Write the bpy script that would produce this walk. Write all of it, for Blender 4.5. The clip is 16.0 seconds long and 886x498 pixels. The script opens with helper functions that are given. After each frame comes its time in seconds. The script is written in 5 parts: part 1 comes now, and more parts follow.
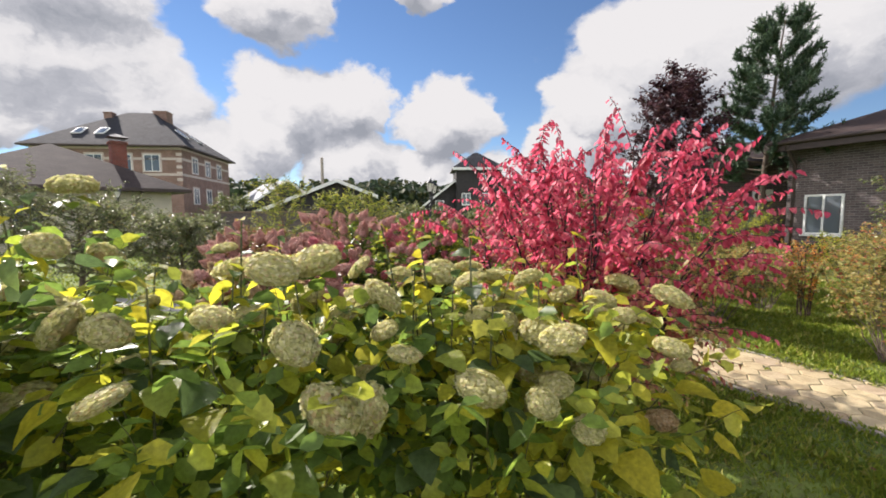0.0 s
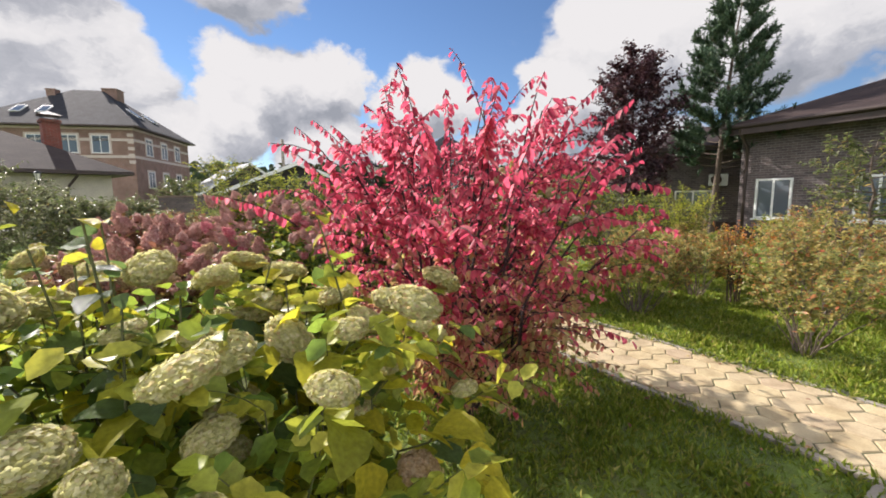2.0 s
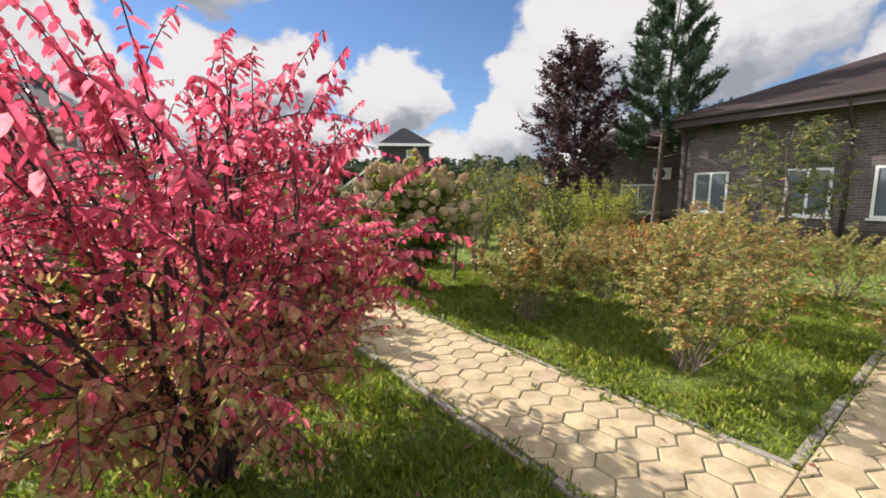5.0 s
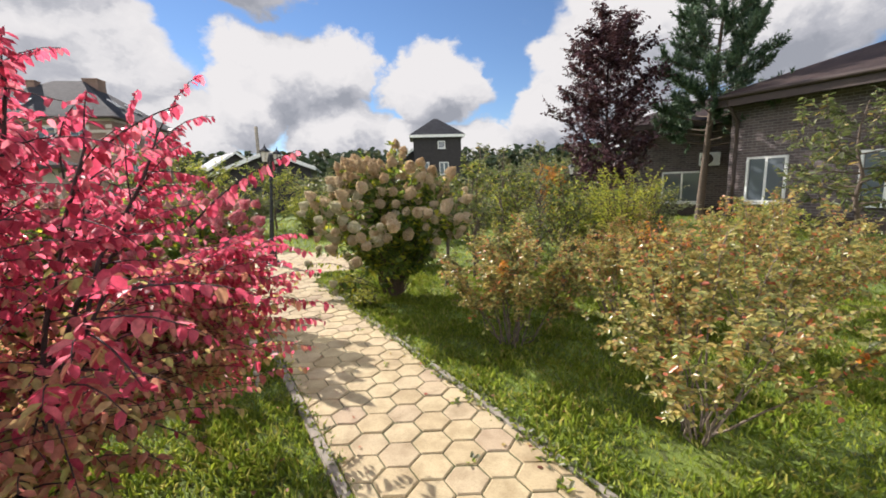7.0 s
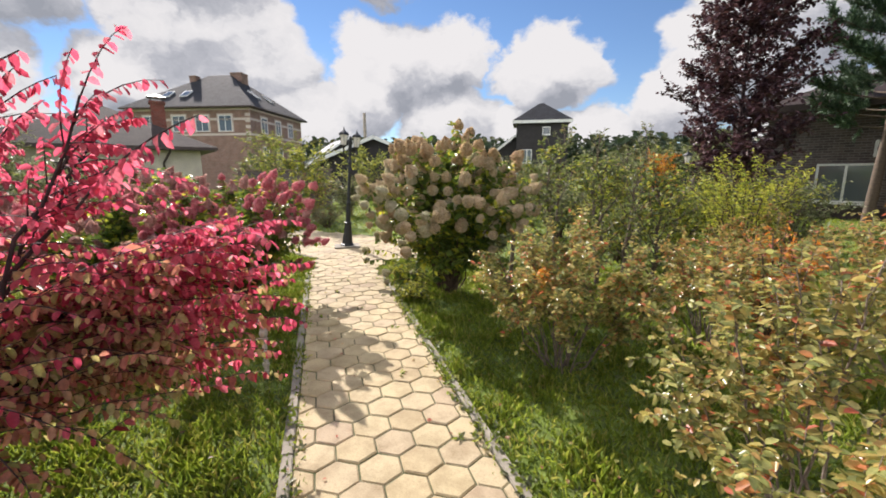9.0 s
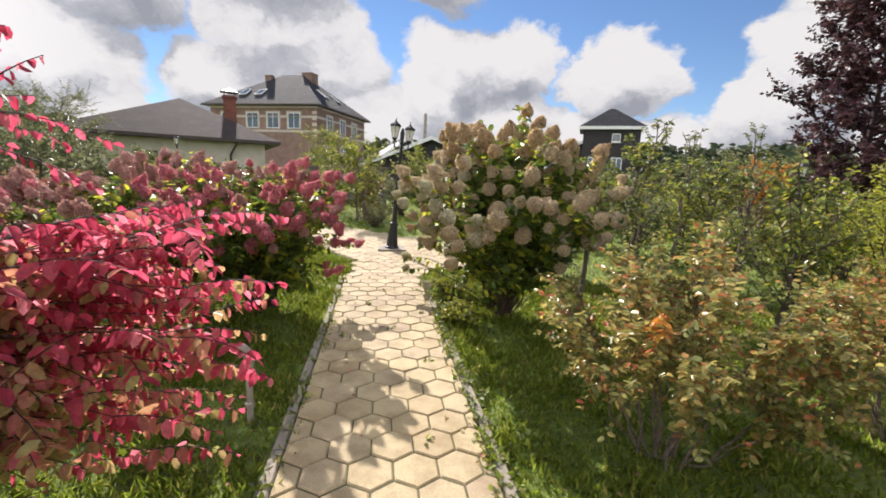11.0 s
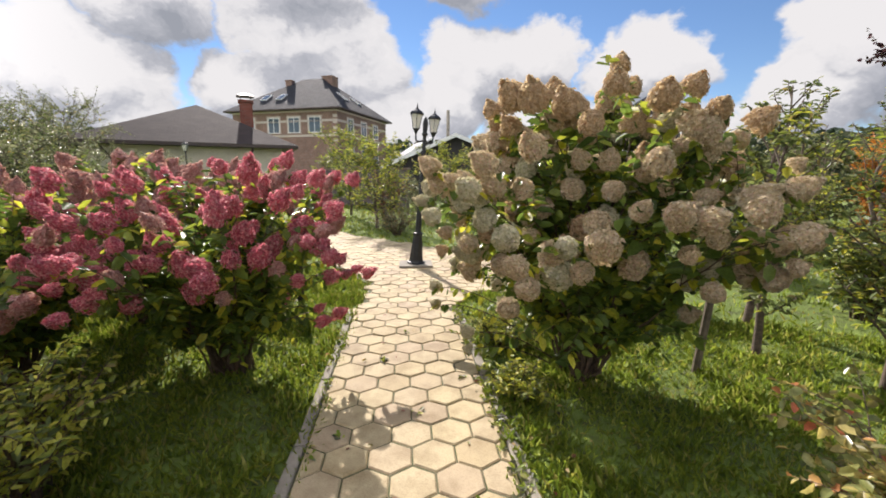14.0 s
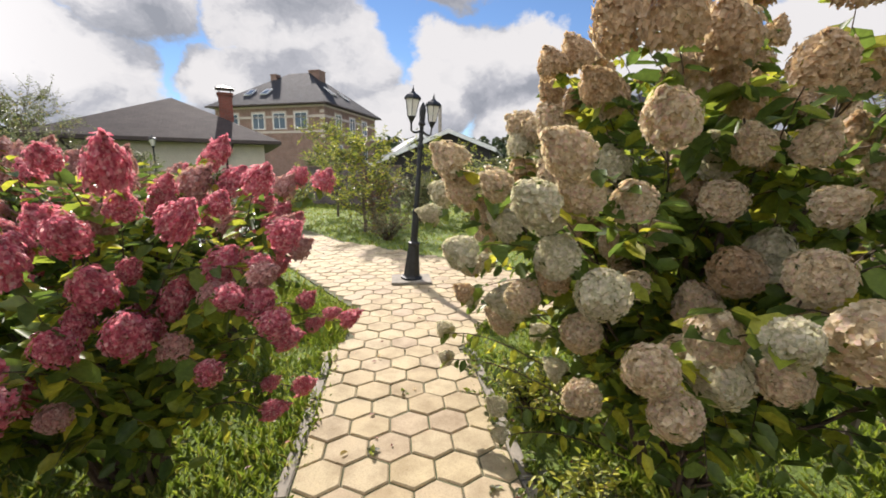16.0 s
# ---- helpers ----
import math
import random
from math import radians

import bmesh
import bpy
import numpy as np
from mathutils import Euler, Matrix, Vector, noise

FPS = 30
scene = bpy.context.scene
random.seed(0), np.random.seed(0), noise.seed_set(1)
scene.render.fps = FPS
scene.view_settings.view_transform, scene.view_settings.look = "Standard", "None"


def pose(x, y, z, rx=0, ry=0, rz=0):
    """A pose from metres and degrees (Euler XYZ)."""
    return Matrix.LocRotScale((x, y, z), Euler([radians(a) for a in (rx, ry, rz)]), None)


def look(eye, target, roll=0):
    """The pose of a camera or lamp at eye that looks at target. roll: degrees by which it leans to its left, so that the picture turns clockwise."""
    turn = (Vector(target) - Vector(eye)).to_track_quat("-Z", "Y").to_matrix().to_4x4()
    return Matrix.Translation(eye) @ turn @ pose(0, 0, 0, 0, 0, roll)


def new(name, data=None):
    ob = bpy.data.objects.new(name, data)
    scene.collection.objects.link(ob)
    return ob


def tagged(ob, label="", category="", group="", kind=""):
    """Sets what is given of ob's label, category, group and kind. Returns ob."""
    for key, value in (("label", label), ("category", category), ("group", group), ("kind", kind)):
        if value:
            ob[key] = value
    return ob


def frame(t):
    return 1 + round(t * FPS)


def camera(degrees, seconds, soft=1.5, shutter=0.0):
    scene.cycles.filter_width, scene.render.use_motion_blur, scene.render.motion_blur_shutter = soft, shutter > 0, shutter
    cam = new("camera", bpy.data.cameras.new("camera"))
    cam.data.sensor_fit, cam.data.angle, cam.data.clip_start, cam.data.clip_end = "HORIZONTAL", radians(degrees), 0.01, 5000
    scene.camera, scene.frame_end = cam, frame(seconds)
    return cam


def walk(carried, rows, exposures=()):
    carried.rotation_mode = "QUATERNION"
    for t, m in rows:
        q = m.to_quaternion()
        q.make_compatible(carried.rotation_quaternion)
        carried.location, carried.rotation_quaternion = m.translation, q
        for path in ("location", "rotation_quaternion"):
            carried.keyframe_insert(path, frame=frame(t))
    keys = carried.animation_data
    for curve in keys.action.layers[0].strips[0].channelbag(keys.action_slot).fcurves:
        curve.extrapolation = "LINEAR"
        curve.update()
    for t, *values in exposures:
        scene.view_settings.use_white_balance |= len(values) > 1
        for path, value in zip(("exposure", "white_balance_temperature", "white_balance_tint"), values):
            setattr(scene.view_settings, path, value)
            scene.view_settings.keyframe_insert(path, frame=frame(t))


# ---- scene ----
cam = camera(94.3, 16.0, soft=1.8)
PATH = [
    (0, (0.495, 0.585, 1.634), (0.441, 2.577, 1.462), -0.5),
    (0.5, (0.832, 0.747, 1.58), (0.773, 2.738, 1.403), -0.4),
    (1, (1.051, 0.817, 1.564), (1.022, 2.807, 1.36), -0.1),
    (1.5, (1.215, 0.93, 1.583), (1.23, 2.917, 1.358), -0.3),
    (2, (1.372, 1.05, 1.593), (1.424, 3.035, 1.348), -0.5),
    (2.5, (1.591, 1.086, 1.599), (1.683, 3.067, 1.339), -0.7),
    (3, (1.818, 1.158, 1.594), (1.951, 3.135, 1.324), -0.8),
    (3.5, (2.001, 1.333, 1.592), (2.166, 3.308, 1.317), -0.8),
    (4, (2.173, 1.507, 1.602), (2.367, 3.478, 1.328), -0.6),
    (4.5, (2.418, 1.588, 1.606), (2.623, 3.558, 1.33), -0.5),
    (5, (2.652, 1.712, 1.592), (2.841, 3.684, 1.316), -0.5),
    (5.2, (2.732, 1.799, 1.589), (2.908, 3.771, 1.307), -0.5),
    (7.3, (3.618, 2.626, 1.659), (3.563, 4.6, 1.344), -1.2),
    (7.5, (3.653, 2.689, 1.631), (3.564, 4.664, 1.329), -0.7),
    (8, (3.811, 2.871, 1.598), (3.586, 4.833, 1.283), -0.5),
    (8.5, (4.002, 3.003, 1.647), (3.642, 4.938, 1.293), -0.7),
    (9, (4.064, 3.193, 1.62), (3.568, 5.096, 1.255), -0.3),
    (9.5, (4.046, 3.488, 1.601), (3.443, 5.362, 1.247), 0.3),
    (11.8, (3.658, 4.444, 1.464), (2.863, 6.245, 1.111), 1.9),
    (12, (3.629, 4.534, 1.457), (2.814, 6.325, 1.098), 1.5),
    (12.5, (3.537, 4.76, 1.47), (2.672, 6.526, 1.104), 1.1),
    (13, (3.38, 5.012, 1.462), (2.505, 6.774, 1.102), 0.4),
    (13.5, (3.181, 5.232, 1.486), (2.307, 6.997, 1.132), -0.0),
    (14, (3.067, 5.468, 1.486), (2.216, 7.243, 1.136), 0.3),
    (14.5, (2.932, 5.721, 1.473), (2.099, 7.505, 1.124), 0.2),
    (15, (2.672, 5.964, 1.471), (1.85, 7.753, 1.118), 0.3),
    (15.5, (2.538, 6.151, 1.478), (1.725, 7.943, 1.12), 0.3),
    (16, (2.452, 6.409, 1.493), (1.645, 8.203, 1.132), 0.3),
]
walk(cam, [(t, look(eye, target, roll)) for t, eye, target, roll in PATH])

# ---- world and light ----
SUN = Vector((-0.63, 0.58, 0.0)).normalized()
ELEV = radians(32)
SUN_DIR = Vector((SUN.x * math.cos(ELEV), SUN.y * math.cos(ELEV), math.sin(ELEV)))


def make_world():
    w = bpy.data.worlds.new("autumn_sky")
    scene.world = w
    w.use_nodes = True
    nt = w.node_tree
    nt.nodes.clear()
    add, link = nt.nodes.new, nt.links.new
    out, bg = add("ShaderNodeOutputWorld"), add("ShaderNodeBackground")
    bg.inputs["Strength"].default_value = 1.0
    link(bg.outputs[0], out.inputs[0])
    sky = add("ShaderNodeTexSky")
    sky.sky_type, sky.sun_disc = "NISHITA", False
    sky.sun_elevation, sky.sun_rotation = ELEV, math.atan2(SUN.x, SUN.y)
    sky.air_density, sky.dust_density, sky.ozone_density = 1.0, 0.0, 4.0
    dim = add("ShaderNodeVectorMath")
    dim.operation = "SCALE"
    dim.inputs["Scale"].default_value = SKY_STRENGTH
    link(sky.outputs[0], dim.inputs[0])
    deep = add("ShaderNodeVectorMath")
    deep.operation = "MULTIPLY"
    deep.inputs[1].default_value = (0.98, 1.04, 1.10)
    link(dim.outputs[0], deep.inputs[0])
    tc = add("ShaderNodeTexCoord")

    def math_node(op, a, b=None, clamp=False):
        n = add("ShaderNodeMath")
        n.operation, n.use_clamp = op, clamp
        for k, v in ((0, a), (1, b)):
            if v is None:
                continue
            if isinstance(v, (int, float)):
                n.inputs[k].default_value = v
            else:
                link(v, n.inputs[k])
        return n.outputs[0]

    def noise_node(vec, scale, detail, rough=0.55):
        n = add("ShaderNodeTexNoise")
        n.inputs["Scale"].default_value, n.inputs["Detail"].default_value, n.inputs["Roughness"].default_value = scale, detail, rough
        link(vec, n.inputs["Vector"])
        return n

    # billows: the direction is bent by two scales of noise before the clouds' centres are measured
    flat = add("ShaderNodeVectorMath")
    flat.operation = "MULTIPLY"
    flat.inputs[1].default_value = (1, 1, 1.35)
    link(tc.outputs["Generated"], flat.inputs[0])
    warp = flat.outputs[0]
    for scale, amount in ((5.0, 0.20), (17.0, 0.07)):
        n = noise_node(flat.outputs[0], scale, 5.0)
        sub = add("ShaderNodeVectorMath")
        sub.operation = "SUBTRACT"
        sub.inputs[1].default_value = (0.5, 0.5, 0.5)
        link(n.outputs["Color"], sub.inputs[0])
        mul = add("ShaderNodeVectorMath")
        mul.operation = "SCALE"
        mul.inputs["Scale"].default_value = amount
        link(sub.outputs[0], mul.inputs[0])
        plus = add("ShaderNodeVectorMath")
        link(warp, plus.inputs[0])
        link(mul.outputs[0], plus.inputs[1])
        warp = plus.outputs[0]
    best, under = None, None
    for x, y, z, r in CLOUDS:
        d = add("ShaderNodeVectorMath")
        d.operation = "DISTANCE"
        d.inputs[1].default_value = (x, y, z * 1.35)
        link(warp, d.inputs[0])
        v = math_node("SUBTRACT", 1.0, math_node("DIVIDE", d.outputs["Value"], r))
        best = v if best is None else math_node("MAXIMUM", best, v)
        d = add("ShaderNodeVectorMath")
        d.operation = "DISTANCE"
        d.inputs[1].default_value = (x + 0.10 * r, y, z * 1.35 - 0.55 * r)
        link(warp, d.inputs[0])
        v = math_node("SUBTRACT", 1.0, math_node("DIVIDE", d.outputs["Value"], r))
        under = v if under is None else math_node("MAXIMUM", under, v)
    # the rest of the sky, unseen behind the walk, is given more broken cloud
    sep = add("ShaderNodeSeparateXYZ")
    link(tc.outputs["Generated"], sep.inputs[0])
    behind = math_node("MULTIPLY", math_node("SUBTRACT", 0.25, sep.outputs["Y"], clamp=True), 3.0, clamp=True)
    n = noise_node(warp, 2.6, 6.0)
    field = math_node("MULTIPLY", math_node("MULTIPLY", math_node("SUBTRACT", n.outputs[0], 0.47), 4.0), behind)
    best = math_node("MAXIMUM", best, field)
    fine = noise_node(warp, 22.0, 6.0, 0.6)
    best = math_node("ADD", best, math_node("MULTIPLY", math_node("SUBTRACT", fine.outputs[0], 0.5), 0.16))
    mask = add("ShaderNodeMapRange")
    mask.interpolation_type = "SMOOTHSTEP"
    mask.inputs[1].default_value, mask.inputs[2].default_value = 0.02, 0.20
    link(best, mask.inputs[0])
    ramp = add("ShaderNodeValToRGB")
    e = ramp.color_ramp.elements
    e[0].position, e[0].color = 0.10, (1.24, 1.24, 1.22, 1)
    e[1].position, e[1].color = 0.95, (0.50, 0.54, 0.60, 1)
    for pos, col in ((0.35, (1.12, 1.13, 1.13, 1)), (0.60, (0.76, 0.79, 0.84, 1))):
        k = e.new(pos)
        k.color = col
    # tops catch the sun, bellies are grey
    belly = math_node("SUBTRACT", under, best)
    mid = noise_node(warp, 8.0, 4.0)
    belly = math_node("ADD", belly, math_node("MULTIPLY", math_node("SUBTRACT", mid.outputs[0], 0.5), 0.45))
    rough_belly = math_node("ADD", belly, math_node("MULTIPLY", math_node("SUBTRACT", fine.outputs[0], 0.5), 0.8))
    depth = math_node("MULTIPLY", best, 0.16)
    link(math_node("ADD", math_node("ADD", math_node("MULTIPLY", rough_belly, 1.15), 0.34), depth), ramp.inputs[0])
    lum = add("ShaderNodeVectorMath")
    lum.operation = "SCALE"
    # cloud out of view, overhead and behind the walk, is brightened as added fill
    fill_gain = add("ShaderNodeMapRange")
    fill_gain.interpolation_type = "SMOOTHSTEP"
    fill_gain.inputs[1].default_value, fill_gain.inputs[2].default_value = 0.55, -0.5
    fill_gain.inputs[3].default_value, fill_gain.inputs[4].default_value = CLOUD_STRENGTH, CLOUD_STRENGTH * 2.7
    link(sep.outputs["Y"], fill_gain.inputs[0])
    link(fill_gain.outputs[0], lum.inputs["Scale"])
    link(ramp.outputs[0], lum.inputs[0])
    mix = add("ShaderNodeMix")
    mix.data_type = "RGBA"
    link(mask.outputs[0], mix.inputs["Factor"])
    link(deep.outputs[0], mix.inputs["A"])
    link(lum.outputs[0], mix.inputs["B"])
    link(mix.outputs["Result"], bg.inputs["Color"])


CLOUDS = [
    (-0.66, 0.72, 0.29, 0.18), (-0.62, 0.75, 0.22, 0.17), (-0.34, 0.92, 0.225, 0.145), (-0.23, 0.93, 0.24, 0.125), (-0.41, 0.90, 0.165, 0.12), (-0.006, 0.973, 0.215, 0.135),
    (0.44, 0.85, 0.31, 0.21), (0.31, 0.93, 0.20, 0.15), (0.60, 0.74, 0.31, 0.22), (0.24, 0.96, 0.14, 0.11), (-0.354, 0.849, 0.42, 0.13), (-0.05, 0.90, 0.46, 0.08),
    (-0.23, 0.964, 0.12, 0.13), (-0.08, 0.98, 0.09, 0.11), (-0.544, 0.83, 0.11, 0.13), (-0.912, 0.374, 0.165, 0.17), (-0.648, 0.68, 0.40, 0.17), (-0.764, 0.619, 0.17, 0.12),
    (-0.84, 0.50, 0.33, 0.15), (-0.879, 0.462, 0.08, 0.11), (0.10, 0.98, 0.06, 0.13), (0.82, 0.55, 0.17, 0.16), (0.45, 0.88, 0.10, 0.14),
]
SKY_STRENGTH, CLOUD_STRENGTH = 0.062, 0.375
make_world()
sun = new("sun", bpy.data.lights.new("sun", "SUN"))
sun.data.energy, sun.data.angle, sun.data.color = 5.0, radians(0.6), (1.0, 0.94, 0.86)
sun.matrix_world = look(SUN_DIR * 50, (0, 0, 0))
scene.view_settings.exposure = 0.86
scene.view_settings.use_white_balance = True
scene.view_settings.white_balance_tint = 15.0


# ---- materials ----
def material(name, rough=0.7, metal=0.0):
    m = bpy.data.materials.new(name)
    m.use_nodes = True
    b = m.node_tree.nodes["Principled BSDF"]
    b.inputs["Roughness"].default_value, b.inputs["Metallic"].default_value = rough, metal
    return m, m.node_tree, b


def ramp_node(nt, fac, stops):
    r = nt.nodes.new("ShaderNodeValToRGB")
    e = r.color_ramp.elements
    e[0].position, e[0].color = stops[0][0], (*stops[0][1], 1)
    e[1].position, e[1].color = stops[-1][0], (*stops[-1][1], 1)
    for p, c in stops[1:-1]:
        k = e.new(p)
        k.color = (*c, 1)
    nt.links.new(fac, r.inputs[0])
    return r.outputs[0]


def tex_noise(nt, scale, detail=4.0, rough=0.55, space="Object"):
    tc, n = nt.nodes.new("ShaderNodeTexCoord"), nt.nodes.new("ShaderNodeTexNoise")
    n.inputs["Scale"].default_value, n.inputs["Detail"].default_value, n.inputs["Roughness"].default_value = scale, detail, rough
    nt.links.new(tc.outputs[space], n.inputs["Vector"])
    return n.outputs[0]


def world_noise(nt, scale, detail=4.0, rough=0.55):
    g, n = nt.nodes.new("ShaderNodeNewGeometry"), nt.nodes.new("ShaderNodeTexNoise")
    n.inputs["Scale"].default_value, n.inputs["Detail"].default_value, n.inputs["Roughness"].default_value = scale, detail, rough
    nt.links.new(g.outputs["Position"], n.inputs["Vector"])
    return n.outputs[0]


def blend(nt, a, b, fac, mode="MIX"):
    n = nt.nodes.new("ShaderNodeMix")
    n.data_type, n.blend_type = "RGBA", mode
    for key, v in (("A", a), ("B", b), ("Factor", fac)):
        if isinstance(v, (int, float)):
            n.inputs[key].default_value = v
        elif isinstance(v, tuple):
            n.inputs[key].default_value = (*v, 1)
        else:
            nt.links.new(v, n.inputs[key])
    return n.outputs["Result"]


def bump(nt, b, height, strength=0.3, distance=0.01):
    n = nt.nodes.new("ShaderNodeBump")
    n.inputs["Strength"].default_value, n.inputs["Distance"].default_value = strength, distance
    nt.links.new(height, n.inputs["Height"])
    nt.links.new(n.outputs[0], b.inputs["Normal"])


def leaf_material(name, stops, through_light=0.4, rough=0.45, whole=False, veins=0.0, tint=(1.0, 1.0, 0.85)):
    """Foliage: each leaf takes its own colour from the ramp, light shines through it."""
    m, nt, b = material(name, rough)
    link = nt.links.new
    if whole:
        pick = nt.nodes.new("ShaderNodeObjectInfo").outputs["Random"]
    else:
        pick = nt.nodes.new("ShaderNodeNewGeometry").outputs["Random Per Island"]
    patch = world_noise(nt, 3.0, 2.0)
    shift = nt.nodes.new("ShaderNodeMath")
    shift.operation, shift.use_clamp = "MULTIPLY_ADD", True
    shift.inputs[1].default_value, shift.inputs[2].default_value = 0.5, -0.25
    link(patch, shift.inputs[0])
    total = nt.nodes.new("ShaderNodeMath")
    total.use_clamp = True
    link(pick, total.inputs[0])
    link(shift.outputs[0], total.inputs[1])
    col = ramp_node(nt, total.outputs[0], stops)
    grain = ramp_node(nt, world_noise(nt, 60.0, 3.0), [(0.3, (0.72, 0.72, 0.72)), (0.7, (1.12, 1.12, 1.12))])
    col = blend(nt, col, grain, 1.0, "MULTIPLY")
    link(col, b.inputs["Base Color"])
    b.inputs["Specular IOR Level"].default_value = 0.35
    t, mix = nt.nodes.new("ShaderNodeBsdfTranslucent"), nt.nodes.new("ShaderNodeMixShader")
    bright = blend(nt, col, tint, 1.0, "MULTIPLY")
    link(bright, t.inputs["Color"])
    mix.inputs[0].default_value = through_light
    link(b.outputs[0], mix.inputs[1])
    link(t.outputs[0], mix.inputs[2])
    link(mix.outputs[0], nt.nodes["Material Output"].inputs[0])
    if veins:
        w = nt.nodes.new("ShaderNodeTexWave")
        tc = nt.nodes.new("ShaderNodeTexCoord")
        w.inputs["Scale"].default_value, w.inputs["Distortion"].default_value = veins, 1.5
        link(tc.outputs["Object"], w.inputs["Vector"])
        bump(nt, b, w.outputs["Fac"], 0.35, 0.004)
    return m


def plain_material(name, base, dark, scale=8.0, rough=0.7, metal=0.0, relief=0.25):
    m, nt, b = material(name, rough, metal)
    n = tex_noise(nt, scale, 6.0)
    col = ramp_node(nt, n, [(0.3, dark), (0.7, base)])
    fine = ramp_node(nt, tex_noise(nt, scale * 9, 4.0), [(0.3, (0.85, 0.85, 0.85)), (0.7, (1.08, 1.08, 1.08))])
    nt.links.new(blend(nt, col, fine, 1.0, "MULTIPLY"), b.inputs["Base Color"])
    bump(nt, b, tex_noise(nt, scale * 9, 5.0), relief, 0.01)
    return m


def paver_material():
    m, nt, b = material("sandstone_concrete", 0.85)
    r = nt.nodes.new("ShaderNodeObjectInfo").outputs["Random"]
    isl = nt.nodes.new("ShaderNodeNewGeometry").outputs["Random Per Island"]
    both = nt.nodes.new("ShaderNodeMath")
    both.operation = "FRACT"
    s = nt.nodes.new("ShaderNodeMath")
    nt.links.new(r, s.inputs[0])
    nt.links.new(isl, s.inputs[1])
    nt.links.new(s.outputs[0], both.inputs[0])
    col = ramp_node(nt, both.outputs[0], [(0.0, (0.40, 0.312, 0.18)), (0.35, (0.47, 0.382, 0.222)), (0.7, (0.445, 0.362, 0.222)), (1.0, (0.40, 0.308, 0.20))])
    stain = ramp_node(nt, world_noise(nt, 5.0, 6.0, 0.65), [(0.30, (0.66, 0.62, 0.56)), (0.55, (1.0, 1.0, 1.0)), (0.8, (1.1, 1.08, 1.04))])
    col = blend(nt, col, stain, 1.0, "MULTIPLY")
    speck = ramp_node(nt, world_noise(nt, 130.0, 3.0, 0.7), [(0.28, (0.72, 0.7, 0.66)), (0.5, (1, 1, 1)), (0.75, (1.1, 1.1, 1.1))])
    nt.links.new(blend(nt, col, speck, 1.0, "MULTIPLY"), b.inputs["Base Color"])
    bump(nt, b, world_noise(nt, 90.0, 5.0, 0.7), 0.35, 0.004)
    return m


def ground_material():
    m, nt, b = material("lawn_soil", 0.95)
    col = ramp_node(nt, world_noise(nt, 1.4, 6.0), [(0.3, (0.08, 0.12, 0.018)), (0.55, (0.14, 0.20, 0.028)), (0.75, (0.18, 0.22, 0.045))])
    soil = ramp_node(nt, world_noise(nt, 9.0, 6.0, 0.7), [(0.50, (0, 0, 0)), (0.70, (1, 1, 1))])
    col = blend(nt, col, (0.06, 0.05, 0.028), soil)
    nt.links.new(col, b.inputs["Base Color"])
    bump(nt, b, world_noise(nt, 40.0, 6.0, 0.7), 0.8, 0.03)
    return m


def brick_material(name, a, c, mortar, width, height, gap):
    m, nt, b = material(name, 0.85)
    b.inputs["Specular IOR Level"].default_value = 0.25
    uv = nt.nodes.new("ShaderNodeUVMap")
    t = nt.nodes.new("ShaderNodeTexBrick")
    t.inputs["Color1"].default_value, t.inputs["Color2"].default_value, t.inputs["Mortar"].default_value = (*a, 1), (*c, 1), (*mortar, 1)
    t.inputs["Scale"].default_value, t.inputs["Mortar Size"].default_value = 1.0, gap
    t.inputs["Brick Width"].default_value, t.inputs["Row Height"].default_value = width, height
    nt.links.new(uv.outputs[0], t.inputs["Vector"])
    stain = ramp_node(nt, world_noise(nt, 1.5, 5.0), [(0.3, (0.75, 0.75, 0.75)), (0.7, (1.1, 1.1, 1.1))])
    nt.links.new(blend(nt, t.outputs["Color"], stain, 1.0, "MULTIPLY"), b.inputs["Base Color"])
    inv = nt.nodes.new("ShaderNodeMath")
    inv.operation = "SUBTRACT"
    inv.inputs[0].default_value = 1.0
    nt.links.new(t.outputs["Fac"], inv.inputs[1])
    bump(nt, b, inv.outputs[0], 0.7, 0.02)
    return m


def bark_material(name, base, dark):
    return plain_material(name, base, dark, 30.0, 0.85, 0.0, 0.5)


def glass_material(name, tint):
    m, nt, b = material(name, 0.06)
    b.inputs["Base Color"].default_value = (*tint, 1)
    b.inputs["Specular IOR Level"].default_value = 0.8
    return m


M_GROUND = ground_material()
M_PAVER = paver_material()
M_JOINT = plain_material("sandy_joint", (0.14, 0.12, 0.07), (0.055, 0.075, 0.022), 12.0, 0.95)
M_KERB = plain_material("kerb_concrete", (0.34, 0.30, 0.24), (0.20, 0.18, 0.14), 6.0, 0.9)
M_GRASS = leaf_material("grass_blades", [(0.0, (0.16, 0.235, 0.03)), (0.45, (0.26, 0.345, 0.04)), (0.8, (0.38, 0.44, 0.06)), (1.0, (0.47, 0.43, 0.13))], 0.5, 0.5)
M_RED = leaf_material("crimson_leaves", [(0.0, (0.44, 0.05, 0.09)), (0.4, (0.62, 0.09, 0.15)), (0.75, (0.74, 0.14, 0.21)), (1.0, (0.80, 0.28, 0.31))], 0.7, tint=(1.0, 0.97, 1.0))
M_RED_LOW = leaf_material("fading_leaves", [(0.0, (0.44, 0.14, 0.12)), (0.3, (0.58, 0.24, 0.17)), (0.55, (0.58, 0.40, 0.20)), (0.8, (0.42, 0.42, 0.14)), (1.0, (0.60, 0.20, 0.20))], 0.6, tint=(1.0, 1.0, 0.9))
